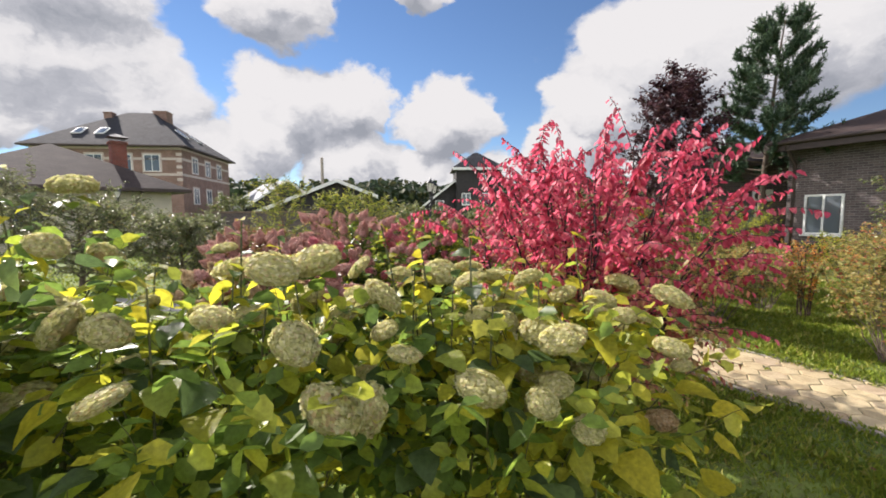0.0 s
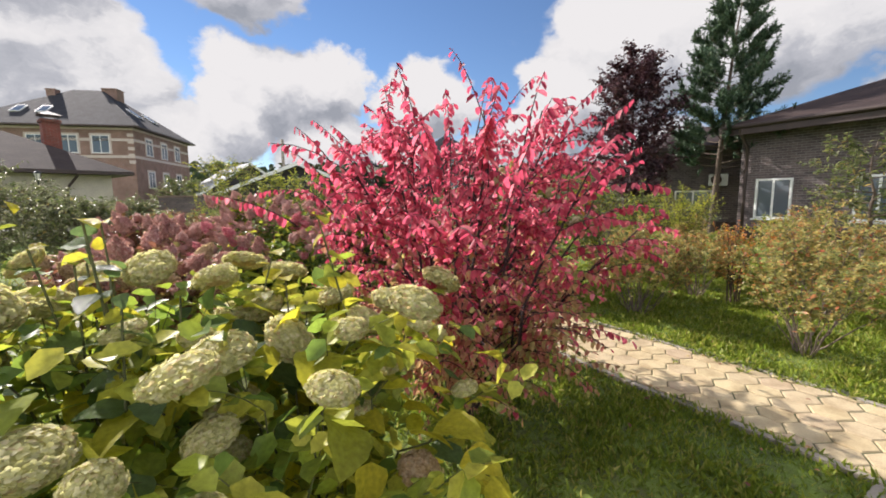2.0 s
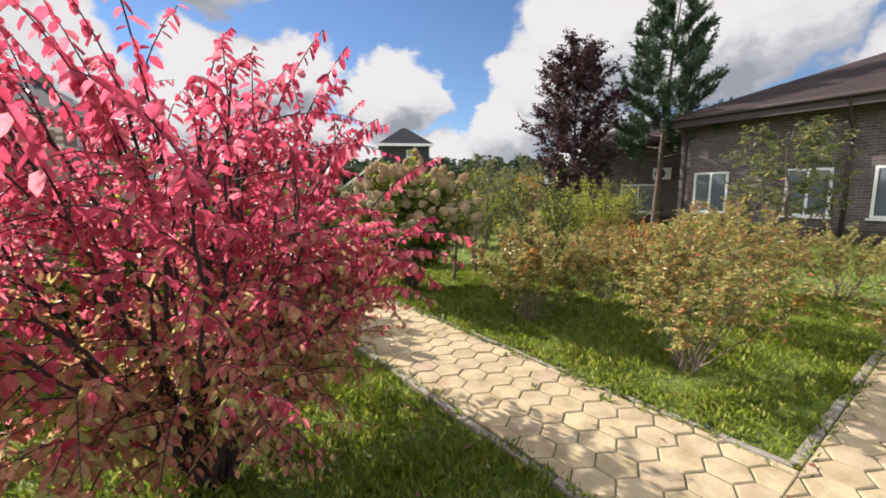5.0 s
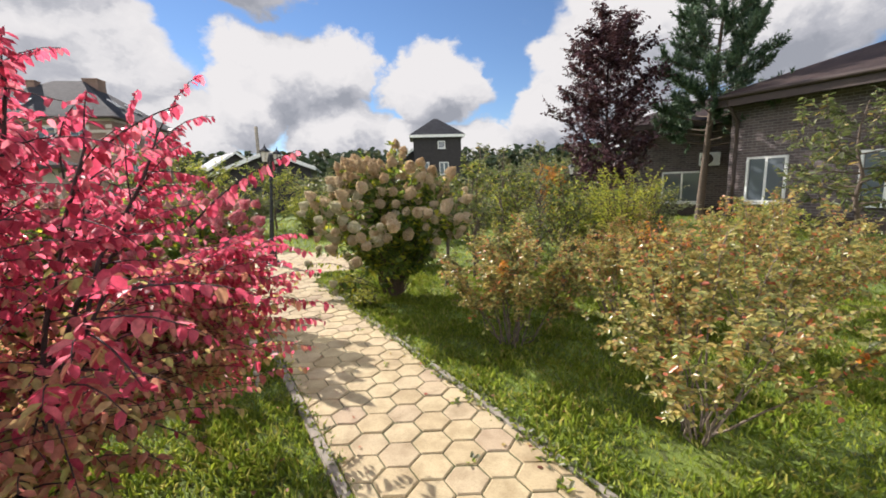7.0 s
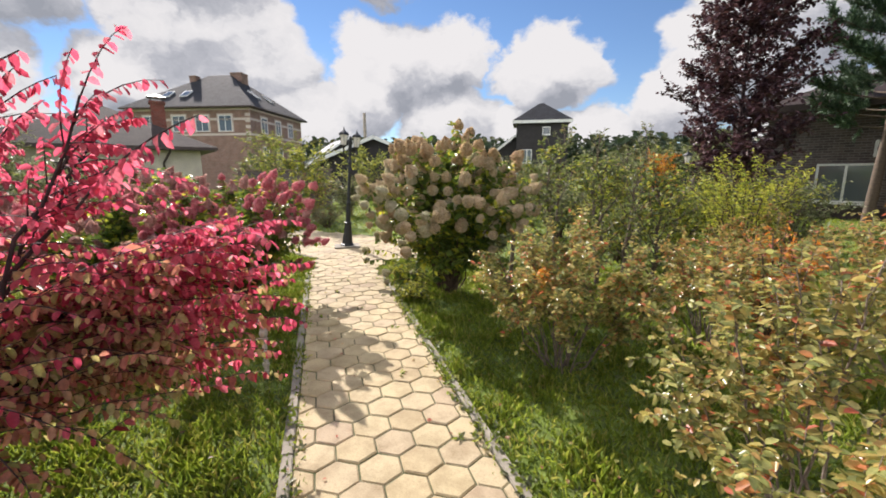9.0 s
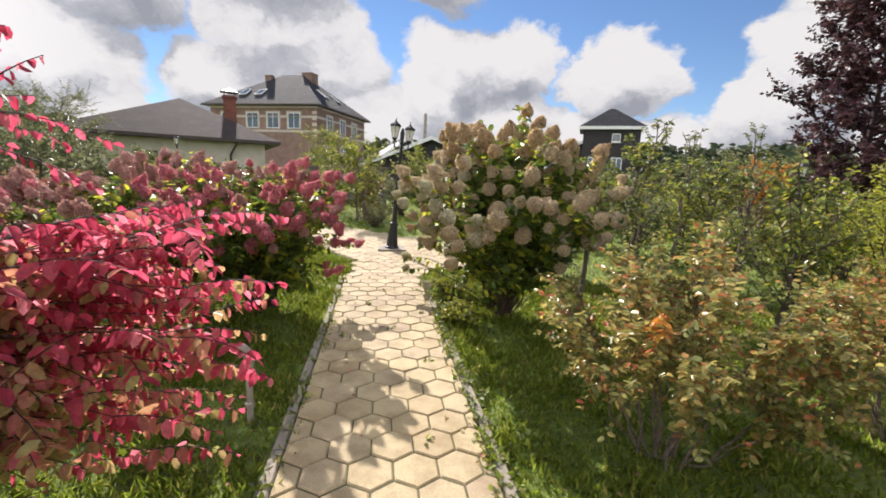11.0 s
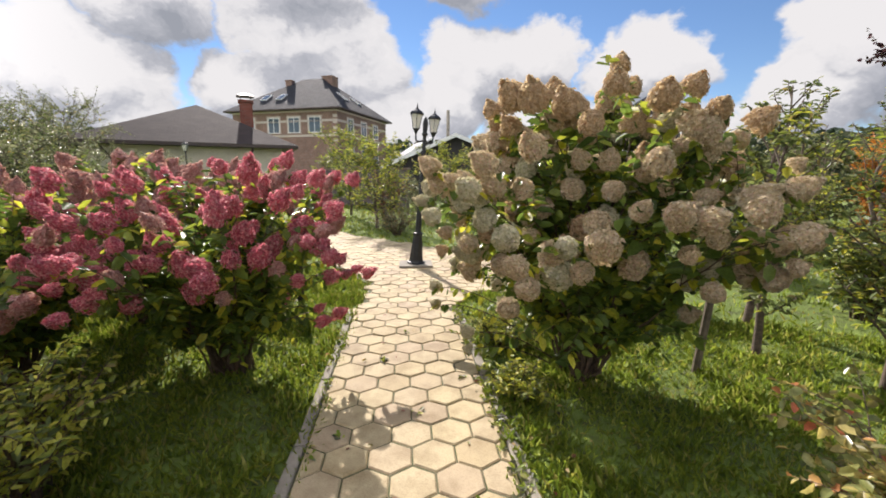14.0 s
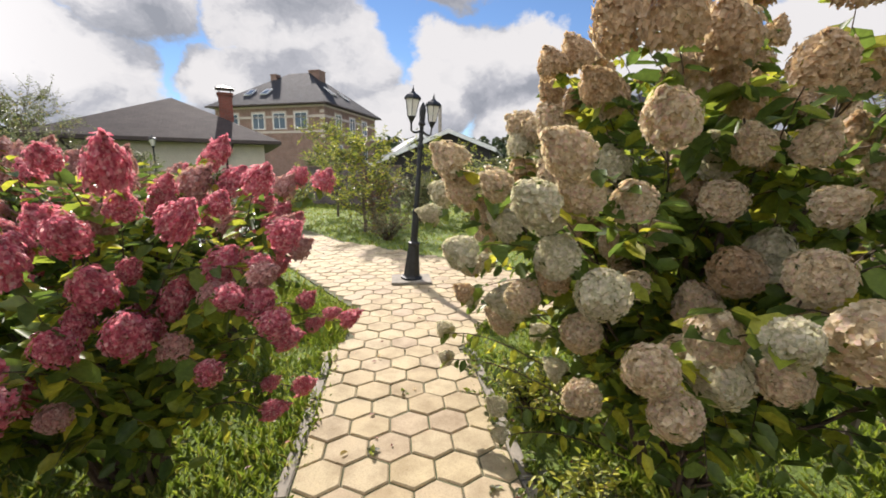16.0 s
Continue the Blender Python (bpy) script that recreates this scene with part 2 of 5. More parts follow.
M_HEDGE = leaf_material("hydrangea_leaves", [(0.0, (0.11, 0.18, 0.05)), (0.45, (0.23, 0.34, 0.065)), (0.75, (0.40, 0.50, 0.065)), (1.0, (0.66, 0.62, 0.065))], 0.62, 0.4)
M_HEDGE_BIG = leaf_material("broad_hydrangea_leaf", [(0.0, (0.09, 0.14, 0.06)), (0.5, (0.17, 0.25, 0.085)), (0.8, (0.30, 0.40, 0.075)), (1.0, (0.56, 0.54, 0.07))], 0.64, 0.33, True, 45.0)
M_YELLOW_BIG = leaf_material("yellowing_leaf", [(0.0, (0.28, 0.32, 0.05)), (0.4, (0.52, 0.49, 0.05)), (1.0, (0.74, 0.64, 0.055))], 0.68, 0.42, True, 45.0)
M_PANLEAF = leaf_material("dark_green_leaves", [(0.0, (0.085, 0.135, 0.032)), (0.55, (0.165, 0.24, 0.045)), (0.8, (0.33, 0.39, 0.05)), (1.0, (0.62, 0.58, 0.065))], 0.58, 0.38)
M_BLUEBERRY = leaf_material("bronze_leaves", [(0.0, (0.19, 0.18, 0.06)), (0.35, (0.35, 0.30, 0.10)), (0.65, (0.52, 0.43, 0.14)), (0.85, (0.54, 0.27, 0.10)), (1.0, (0.58, 0.16, 0.09))], 0.5, 0.3)
M_BLUEBERRY2 = leaf_material("olive_leaves", [(0.0, (0.15, 0.18, 0.07)), (0.4, (0.30, 0.32, 0.11)), (0.75, (0.52, 0.50, 0.18)), (1.0, (0.62, 0.47, 0.17))], 0.5, 0.24)
M_YELLOWGREEN = leaf_material("yellow_green_leaves", [(0.0, (0.20, 0.26, 0.04)), (0.5, (0.40, 0.43, 0.06)), (1.0, (0.58, 0.54, 0.08))], 0.5)
M_ORANGE = leaf_material("orange_leaves", [(0.0, (0.44, 0.14, 0.03)), (0.5, (0.68, 0.25, 0.04)), (1.0, (0.56, 0.34, 0.06))], 0.45)
M_PURPLE = leaf_material("purple_leaves", [(0.0, (0.045, 0.02, 0.03)), (0.6, (0.085, 0.04, 0.052)), (1.0, (0.17, 0.085, 0.09))], 0.25, 0.35)
M_PINE = leaf_material("pine_needles", [(0.0, (0.045, 0.085, 0.055)), (0.6, (0.095, 0.16, 0.095)), (1.0, (0.15, 0.23, 0.12))], 0.2, 0.5)
M_GREEN = leaf_material("orchard_leaves", [(0.0, (0.085, 0.115, 0.04)), (0.6, (0.17, 0.215, 0.07)), (0.9, (0.28, 0.30, 0.11)), (1.0, (0.42, 0.31, 0.11))], 0.5, 0.4)
M_GREYGREEN = leaf_material("grey_green_leaves", [(0.0, (0.11, 0.12, 0.07)), (0.6, (0.20, 0.22, 0.125)), (1.0, (0.34, 0.34, 0.21))], 0.45, 0.4)
M_BROWNRED = leaf_material("russet_leaves", [(0.0, (0.17, 0.075, 0.05)), (0.5, (0.30, 0.12, 0.08)), (0.8, (0.32, 0.22, 0.08)), (1.0, (0.20, 0.24, 0.06))], 0.45)
M_FOREST = leaf_material("far_woods", [(0.0, (0.028, 0.048, 0.026)), (0.6, (0.05, 0.075, 0.035)), (1.0, (0.10, 0.10, 0.045))], 0.2, 0.7)
M_CREAM = leaf_material("cream_florets", [(0.0, (0.50, 0.39, 0.24)), (0.3, (0.68, 0.56, 0.38)), (0.7, (0.76, 0.67, 0.49)), (1.0, (0.70, 0.50, 0.40))], 0.6, 0.6)
M_CREAM_WHITE = leaf_material("ivory_florets", [(0.0, (0.50, 0.48, 0.31)), (0.5, (0.66, 0.62, 0.45)), (1.0, (0.72, 0.64, 0.50))], 0.55, 0.6)
M_TAN = leaf_material("tan_florets", [(0.0, (0.48, 0.33, 0.19)), (0.5, (0.66, 0.49, 0.31)), (1.0, (0.73, 0.59, 0.42))], 0.6, 0.6)
M_LIME = leaf_material("lime_florets", [(0.0, (0.52, 0.50, 0.21)), (0.5, (0.70, 0.67, 0.34)), (0.85, (0.76, 0.71, 0.45)), (1.0, (0.62, 0.47, 0.27))], 0.6, 0.6)
M_PINK = leaf_material("rose_florets", [(0.0, (0.52, 0.10, 0.15)), (0.4, (0.68, 0.21, 0.26)), (0.8, (0.77, 0.35, 0.38)), (1.0, (0.80, 0.52, 0.48))], 0.6, 0.6, tint=(1.06, 1.0, 0.98))
M_DUSKY = leaf_material("dusky_florets", [(0.0, (0.46, 0.20, 0.19)), (0.5, (0.60, 0.33, 0.30)), (1.0, (0.68, 0.47, 0.41))], 0.45, 0.6)
M_STEM = bark_material("shrub_stem", (0.13, 0.085, 0.05), (0.05, 0.035, 0.024))
M_STEM_GREY = bark_material("grey_stem", (0.26, 0.20, 0.15), (0.10, 0.075, 0.055))
M_STEM_GREEN = bark_material("green_stem", (0.13, 0.14, 0.05), (0.07, 0.07, 0.03))
M_STEM_DARK = bark_material("dark_stem", (0.06, 0.028, 0.03), (0.022, 0.012, 0.014))
M_TRUNK = bark_material("tree_bark", (0.16, 0.115, 0.08), (0.06, 0.045, 0.035))
M_IRON = plain_material("black_painted_iron", (0.028, 0.03, 0.032), (0.014, 0.015, 0.016), 20.0, 0.45, 0.3, 0.15)
M_FROST = plain_material("frosted_lantern_glass", (0.72, 0.71, 0.65), (0.60, 0.58, 0.50), 6.0, 0.25, 0.0, 0.05)
M_PIPE = plain_material("aged_plastic_pipe", (0.46, 0.40, 0.34), (0.32, 0.27, 0.22), 9.0, 0.5, 0.0, 0.1)
M_WHITE = plain_material("white_frame", (0.78, 0.78, 0.76), (0.68, 0.68, 0.66), 5.0, 0.45, 0.0, 0.05)
M_GLASS = glass_material("window_glass", (0.10, 0.12, 0.14))
M_GREYBRICK = brick_material("grey_brick", (0.15, 0.115, 0.11), (0.085, 0.068, 0.07), (0.20, 0.18, 0.175), 0.26, 0.085, 0.010)
M_TANBRICK = brick_material("tan_brick", (0.30, 0.185, 0.145), (0.255, 0.155, 0.125), (0.31, 0.245, 0.205), 0.26, 0.075, 0.008)
M_REDBRICK = brick_material("red_brick", (0.24, 0.065, 0.045), (0.17, 0.05, 0.038), (0.22, 0.16, 0.13), 0.26, 0.075, 0.008)
M_RENDER = plain_material("cream_render", (0.60, 0.55, 0.44), (0.50, 0.455, 0.37), 2.0, 0.9, 0.0, 0.15)
M_BAND = plain_material("pale_stone_band", (0.56, 0.48, 0.42), (0.48, 0.41, 0.36), 4.0, 0.85, 0.0, 0.1)
M_BROWNROOF = brick_material("brown_shingles", (0.05, 0.032, 0.029), (0.037, 0.025, 0.023), (0.022, 0.015, 0.014), 0.33, 0.16, 0.008)
M_GREYROOF = brick_material("slate_grey_tiles", (0.034, 0.035, 0.042), (0.026, 0.027, 0.032), (0.015, 0.015, 0.018), 0.36, 0.32, 0.012)
M_TANROOF = brick_material("brown_felt_shingles", (0.058, 0.043, 0.039), (0.045, 0.034, 0.031), (0.028, 0.022, 0.021), 0.33, 0.16, 0.01)
M_PALEROOF = brick_material("pale_metal_tiles", (0.42, 0.43, 0.45), (0.36, 0.37, 0.39), (0.2, 0.2, 0.21), 0.35, 0.32, 0.012)
M_DARKWOOD = plain_material("dark_stained_boards", (0.032, 0.026, 0.028), (0.016, 0.014, 0.015), 3.0, 0.7, 0.0, 0.2)
M_SOFFIT = plain_material("dark_brown_trim", (0.060, 0.038, 0.032), (0.038, 0.025, 0.022), 6.0, 0.6, 0.0, 0.1)
M_WOODPOST = plain_material("weathered_wood", (0.19, 0.15, 0.11), (0.09, 0.07, 0.05), 14.0, 0.85)
M_GRAVEL = plain_material("pale_gravel", (0.36, 0.35, 0.33), (0.22, 0.215, 0.20), 18.0, 0.95, 0.0, 0.5)


# ---- building blocks ----
def mesh_from(name, verts, faces, mats, index=None, smooth=False):
    me = bpy.data.meshes.new(name)
    me.from_pydata(verts, [], faces)
    for m in mats:
        me.materials.append(m)
    if index is not None:
        me.polygons.foreach_set("material_index", index)
    if smooth:
        me.polygons.foreach_set("use_smooth", [True] * len(me.polygons))
    me.update()
    return me


def part_mesh(name, me, parent, label="", m=None):
    ob = new(name, me)
    ob.parent = parent
    if m is not None:
        ob.matrix_basis = m
    if label:
        ob["label"] = label
    return ob


def part(name, bm, mat, parent, label="", smooth=False):
    me = bpy.data.meshes.new(name)
    bm.to_mesh(me)
    bm.free()
    me.materials.append(mat)
    if smooth:
        me.polygons.foreach_set("use_smooth", [True] * len(me.polygons))
    return part_mesh(name, me, parent, label)


def thing(name, x, y, label, category, group="", z=0.0, rz=0.0):
    ob = new(name)
    ob.empty_display_size = 0.1
    ob.matrix_basis = pose(x, y, z, 0, 0, rz)
    return tagged(ob, label, category, group)


def box_bm(*boxes, bevel=0.0):
    """Boxes (x0, y0, z0, x1, y1, z1), each with softened edges."""
    bm = bmesh.new()
    for x0, y0, z0, x1, y1, z1 in boxes:
        m = Matrix.Translation(((x0 + x1) / 2, (y0 + y1) / 2, (z0 + z1) / 2)) @ Matrix.Diagonal((x1 - x0, y1 - y0, z1 - z0, 1))
        bmesh.ops.create_cube(bm, size=1, matrix=m)
    if bevel:
        bmesh.ops.bevel(bm, geom=bm.edges[:], offset=bevel, segments=2, affect="EDGES", clamp_overlap=True)
    return bm


def lathe_bm(profile, n=14):
    """A turned shape from (radius, height) steps."""
    bm = bmesh.new()
    rings = []
    for r, z in profile:
        rings.append([bm.verts.new((r * math.cos(2 * math.pi * k / n), r * math.sin(2 * math.pi * k / n), z)) for k in range(n)])
    for a, b in zip(rings, rings[1:]):
        for k in range(n):
            bm.faces.new((a[k], a[(k + 1) % n], b[(k + 1) % n], b[k]))
    bm.faces.new(rings[0][::-1])
    bm.faces.new(rings[-1])
    return bm


def unit(a):
    return a / np.maximum(np.linalg.norm(a, axis=-1, keepdims=True), 1e-6)


LEAF = np.array([(0, 0, 0), (0.30, 0.45, 0.10), (0.74, 0.37, 0.05), (1, 0, -0.12), (0.74, -0.37, 0.05), (0.30, -0.45, 0.10)])
LEAF_FACES = np.array([(0, 3, 2, 1), (0, 5, 4, 3)])
BLADE = np.array([(0, 0, 0), (0.0, 0.5, 0.0), (0.55, 0.40, 0.02), (1, 0, -0.22), (0.55, -0.40, 0.02), (0.0, -0.5, 0.0)])


def leaf_mesh(name, mats, at, along, up, length, width, shape=LEAF, index=None, extra=None):
    """Many small folded leaves in one mesh: their feet, the way they point, their upper side, their sizes."""
    n = len(at)
    a = unit(along)
    s = unit(np.cross(up, a))
    u = np.cross(a, s)
    v = at[:, None] + a[:, None] * (shape[:, 0][None, :, None] * length[:, None, None])
    v = v + s[:, None] * (shape[:, 1][None, :, None] * width[:, None, None]) + u[:, None] * (shape[:, 2][None, :, None] * length[:, None, None])
    k = len(shape)
    f = (np.arange(n)[:, None, None] * k + LEAF_FACES[None]).reshape(-1, 4)
    me = bpy.data.meshes.new(name)
    me.vertices.add(n * k)
    me.vertices.foreach_set("co", v.reshape(-1))
    me.loops.add(f.size)
    me.loops.foreach_set("vertex_index", f.reshape(-1))
    me.polygons.add(len(f))
    me.polygons.foreach_set("loop_start", np.arange(0, f.size, 4))
    if index is not None:
        me.polygons.foreach_set("material_index", np.repeat(index, 2).astype(np.int32))
    for m in mats:
        me.materials.append(m)
    me.update(calc_edges=True)
    me.validate()
    return me


def tube_mesh(name, mat, tubes, sides=5):
    """Tapered limbs: each a line of points with its first and last radius."""
    verts, faces = [], []
    ring = [(math.cos(2 * math.pi * k / sides), math.sin(2 * math.pi * k / sides)) for k in range(sides)]
    for pts, r0, r1 in tubes:
        p = np.asarray(pts, float)
        t = unit(np.gradient(p, axis=0))
        ref = np.array((0.31, 0.87, 0.2)) if abs(t[0][2]) > 0.8 else np.array((0.1, 0.1, 1.0))
        s = unit(np.cross(t, ref))
        u = np.cross(t, s)
        first = len(verts)
        for k in range(len(p)):
            r = r0 + (r1 - r0) * k / (len(p) - 1)
            for c, d in ring:
                verts.append(tuple(p[k] + r * (c * s[k] + d * u[k])))
        for k in range(len(p) - 1):
            for j in range(sides):
                a, b = first + k * sides + j, first + k * sides + (j + 1) % sides
                faces.append((a, b, b + sides, a + sides))
        faces.append(tuple(first + (len(p) - 1) * sides + j for j in range(sides)))
    return mesh_from(name, verts, faces, [mat], smooth=True)


def arc(a, c, b, n=7):
    t = np.linspace(0, 1, n)[:, None]
    return (1 - t) ** 2 * np.asarray(a) + 2 * t * (1 - t) * np.asarray(c) + t**2 * np.asarray(b)


class Growth:
    """Stems, twigs and leaves of one plant, in its own space with the foot at the origin."""

    def __init__(self, seed):
        self.rng = np.random.default_rng(seed)
        self.stems, self.twigs, self.tips = [], [], []
        self.at, self.along, self.up, self.size = [], [], [], []

    def leaf_row(self, line, n, size, droop, lift=0.35, start=0.15, both=True):
        rng = self.rng
        t = np.linspace(start, 1.0, n)
        k = t * (len(line) - 1)
        i = np.minimum(k.astype(int), len(line) - 2)
        p = line[i] + (line[i + 1] - line[i]) * (k - i)[:, None]
        d = unit(line[i + 1] - line[i])
        side = unit(np.cross(d, np.array((0, 0, 1.0)) + 0.01))
        sign = np.where(np.arange(n) % 2 == 0, 1, -1)[:, None]
        way = d * lift + side * sign * (0.8 + 0.3 * rng.random((n, 1))) + np.array((0, 0, -droop)) + rng.normal(0, 0.40, (n, 3))
        self.at.append(p), self.along.append(way)
        self.up.append(np.array((0, 0, 1.0)) + rng.normal(0, 0.45, (n, 3)))
        self.size.append(size * (0.7 + 0.5 * rng.random(n)) * (1.05 - 0.35 * t))

    def shrub(self, stems, spread, height, twigs, twig, leaves, size, droop=0.4, foot=0.12, low=0.25, radius=0.012, rise=0.5, flat=0.35, splay=0.38, twig_droop=0.1):
        rng = self.rng
        for s in range(stems):
            ang = 2 * math.pi * (s + rng.random()) / stems * 2.0
            out = spread * math.sqrt((s + 0.5) / stems) * (0.72 + 0.26 * rng.random())
            top = height * (1 - flat * (out / spread) ** 2) * (0.85 + 0.2 * rng.random())
            top = min(max(top, 0.3 * height), 0.98 * height)
            c, sn = math.cos(ang), math.sin(ang)
            a = np.array((foot * c * rng.random(), foot * sn * rng.random(), 0.0))
            b = np.array((out * c, out * sn, top))
            mid = np.array((out * c * splay, out * sn * splay, top * (0.55 - 0.5 * (splay - 0.38) + 0.2 * rng.random()))) + rng.normal(0, 0.05 * spread, 3)
            line = arc(a, mid, b, 9)
            line[1:-1] += rng.normal(0, 0.012 * height, (7, 3))
            self.stems.append((line, radius * (0.7 + 0.6 * rng.random()), radius * 0.3))
            self.tips.append((line[-1], line[-1] - line[-2]))
            for k in range(twigs):
                t = low + (1 - low) * (k + rng.random()) / twigs
                i = min(int(t * 8), 7)
                p = line[i] + (line[i + 1] - line[i]) * (t * 8 - i)
                radial = unit(np.array((p[0], p[1], 0.0)) + rng.normal(0, 0.1, 3))
                way = unit(radial * (0.6 + 0.5 * rng.random()) + rng.normal(0, 0.55, 3) + np.array((0, 0, rise * (0.4 + t))) + 0.4 * unit(line[i + 1] - line[i]))
                ln = twig * (0.5 + 0.7 * rng.random())
                e = p + way * ln + np.array((0, 0, -twig_droop * ln))
                if e[2] < 0.04:
                    e[2] = 0.04 + 0.1 * rng.random()
                bow = arc(p, p + way * ln * 0.55 + np.array((0, 0, 0.12 * ln)), e, 5)
                self.twigs.append((bow, radius * 0.28, radius * 0.1))
                self.tips.append((bow[-1], bow[-1] - bow[-2]))
                self.leaf_row(bow, leaves, size, droop)
            self.leaf_row(line[5:], max(3, leaves // 2), size, droop)
        return self

    def arrays(self):
        return np.concatenate(self.at), np.concatenate(self.along), np.concatenate(self.up), np.concatenate(self.size)


def dress(ob, g, stem_mat, leaf_mats, pick=None, width=0.62, shape=LEAF, leaf_name="foliage"):
    """Hang a growth's limbs and leaves under the plant ob."""
    for line in g.stems[:46]:
        part_mesh("stem", tube_mesh("stem", stem_mat, [line], 6), ob)
    fine = g.twigs + g.stems[46:]
    if fine:
        tagged(part_mesh("brushwood", tube_mesh("brushwood", stem_mat, fine, 3), ob), kind="stuff")
    at, along, up, size = g.arrays()
    index = pick(at, g.rng) if pick else None
    me = leaf_mesh(leaf_name, leaf_mats, at, along, up, size, size * width, shape, index)
    return tagged(part_mesh(leaf_name, me, ob), kind="stuff")


def flower_head_mesh(name, mats, seed, florets, petal, shape="dome", loose=False):
    """A packed head of four-petalled florets round a short core; its foot is the origin, it points up z."""
    rng = np.random.default_rng(seed)
    at, along, up, size, idx = [], [], [], [], []
    for k in range(florets):
        h = (k + 0.5) / florets
        phi = k * 2.39996
        if shape == "cone":
            z = h
            r = 0.50 * math.sin(math.pi * min(1.0, 0.18 + 0.82 * (1 - h) ** 0.8 * 0.62 + 0.0)) * (1 - h**3) + 0.10 * (1 - h)
            nrm = np.array((math.cos(phi), math.sin(phi), 0.25 + 1.4 * h**2))
            c = np.array((r * math.cos(phi), r * math.sin(phi), z))
        else:
            ct = 1 - 1.62 * h
            st = math.sqrt(max(0, 1 - ct * ct))
            nrm = np.array((st * math.cos(phi), st * math.sin(phi), ct))
            c = np.array((0.5 * nrm[0], 0.5 * nrm[1], 0.42 + 0.36 * ct))
        nrm = nrm / np.linalg.norm(nrm) + rng.normal(0, 0.22, 3)
        nrm /= np.linalg.norm(nrm)
        c = c * (0.90 + 0.2 * rng.random()) if shape != "cone" else c + nrm * rng.normal(0, 0.04)
        if loose:
            pull = 0.45 + 0.75 * rng.random() ** 0.7
            c = np.array((c[0] * pull, c[1] * pull, c[2] + rng.normal(0, 0.05)))
        s = np.cross(nrm, (0.3, 0.5, 0.81))
        s /= np.linalg.norm(s)
        t = np.cross(nrm, s)
        spin = rng.random() * 6.28
        for q in range(4):
            a = spin + q * math.pi / 2
            d = math.cos(a) * s + math.sin(a) * t
            at.append(c + d * petal * 0.06), along.append(d + 0.35 * nrm), up.append(nrm), size.append(petal * (0.8 + 0.4 * rng.random()))
            idx.append(0)
    me = leaf_mesh(name, mats, np.array(at), np.array(along), np.array(up), np.array(size), np.array(size) * 0.95)
    if loose:
        return me
    bm = bmesh.new()
    bm.from_mesh(me)
    core = bmesh.ops.create_icosphere(bm, subdivisions=2, radius=0.36)
    for v in core["verts"]:
        if shape == "cone":
            v.co = Vector((v.co.x * (1.05 - 0.7 * (v.co.z + 0.36)), v.co.y * (1.05 - 0.7 * (v.co.z + 0.36)), v.co.z * 1.25 + 0.45))
        else:
            v.co.z = v.co.z * 0.75 + 0.42
    bm.to_mesh(me)
    bm.free()
    return me


def broad_leaf_mesh(name, mat, seed):
    """One large heart-shaped leaf with a toothed edge, a sunk midrib and a drooping tip; 1 long."""
    rng = np.random.default_rng(seed)
    rows = 8
    verts, faces = [], []
    for k in range(rows + 1):
        t = k / rows
        w = 0.40 * math.sin(math.pi * t**0.72) ** 0.85 + (0.10 if 0 < k < 3 else 0)
        w *= 1 + (0.06 if k % 2 else -0.04)
        z = 0.10 * math.sin(2.4 * t) - 0.22 * t * t
        for f in (-1, -0.5, 0, 0.5, 1):
            cup = 0.10 * abs(f) ** 1.5 + 0.02 * math.sin(9 * t + 2 * f) + (0.025 if f in (-0.5, 0.5) else 0)
            verts.append((t - 0.06 * abs(f) * (1 - t), f * w, z + cup * (0.4 + w) + rng.normal(0, 0.006)))
    for k in range(rows):
        for j in range(4):
            a = k * 5 + j
            faces.append((a, a + 1, a + 6, a + 5))
    me = mesh_from(name, verts, faces, [mat], smooth=True)
    return me


def aim(at, way, size, spin=0.0, squash=1.0):
    q = Vector(way).to_track_quat("Z", "Y").to_matrix().to_4x4()
    return Matrix.Translation(Vector(at)) @ q @ Matrix.Rotation(spin, 4, "Z") @ Matrix.Diagonal((size, size, size * squash, 1))


def aim_leaf(at, way, up, size):
    x = Vector(way).normalized()
    y = Vector(up).cross(x).normalized()
    z = x.cross(y)
    m = Matrix((x, y, z)).transposed().to_4x4()
    return Matrix.Translation(Vector(at)) @ m @ Matrix.Diagonal((size, size, size, 1))


def uv_box(me, scale=1.0):
    """Wall-wise coordinates in metres, so that courses run level on every face."""
    layer = me.uv_layers.new(name="UVMap")
    for p in me.polygons:
        n = p.normal
        level = Vector((-n.y, n.x, 0))
        level = level.normalized() if level.length > 0.05 else Vector((1, 0, 0))
        rise = n.cross(level)
        for li in p.loop_indices:
            co = me.vertices[me.loops[li].vertex_index].co
            layer.data[li].uv = (co.dot(level) * scale, co.dot(rise) * scale)


# ---- ground and paths ----
MAIN = Vector((-0.515, 0.857)).normalized()
SIDE = Vector((MAIN.y, -MAIN.x))
ORIGIN = Vector((2.41, 6.56))
HALF, S0, S1 = 0.55, -3.77, 3.08
PITCH = 0.231
TOP = 0.03


def on_plan(u, s):
    p = ORIGIN + SIDE * u + MAIN * s
    return p.x, p.y


def off_plan(x, y):
    d = Vector((x, y)) - ORIGIN
    return d.dot(SIDE), d.dot(MAIN)


PLAZA = [(u, s * 1.075) for u, s in (off_plan(*p) for p in ((0.45, 8.80), (0.0, 9.67), (-2.1, 10.8), (-6.5, 12.9), (-6.8, 14.9), (-4.2, 13.76), (-2.7, 13.0), (-1.5, 12.8), (0.05, 12.4), (1.6, 12.0), (2.3, 11.6), (2.0, 10.6), (1.3, 9.9), (1.37, 9.31)))]
CROSS = (S0 - 1.25, S0)


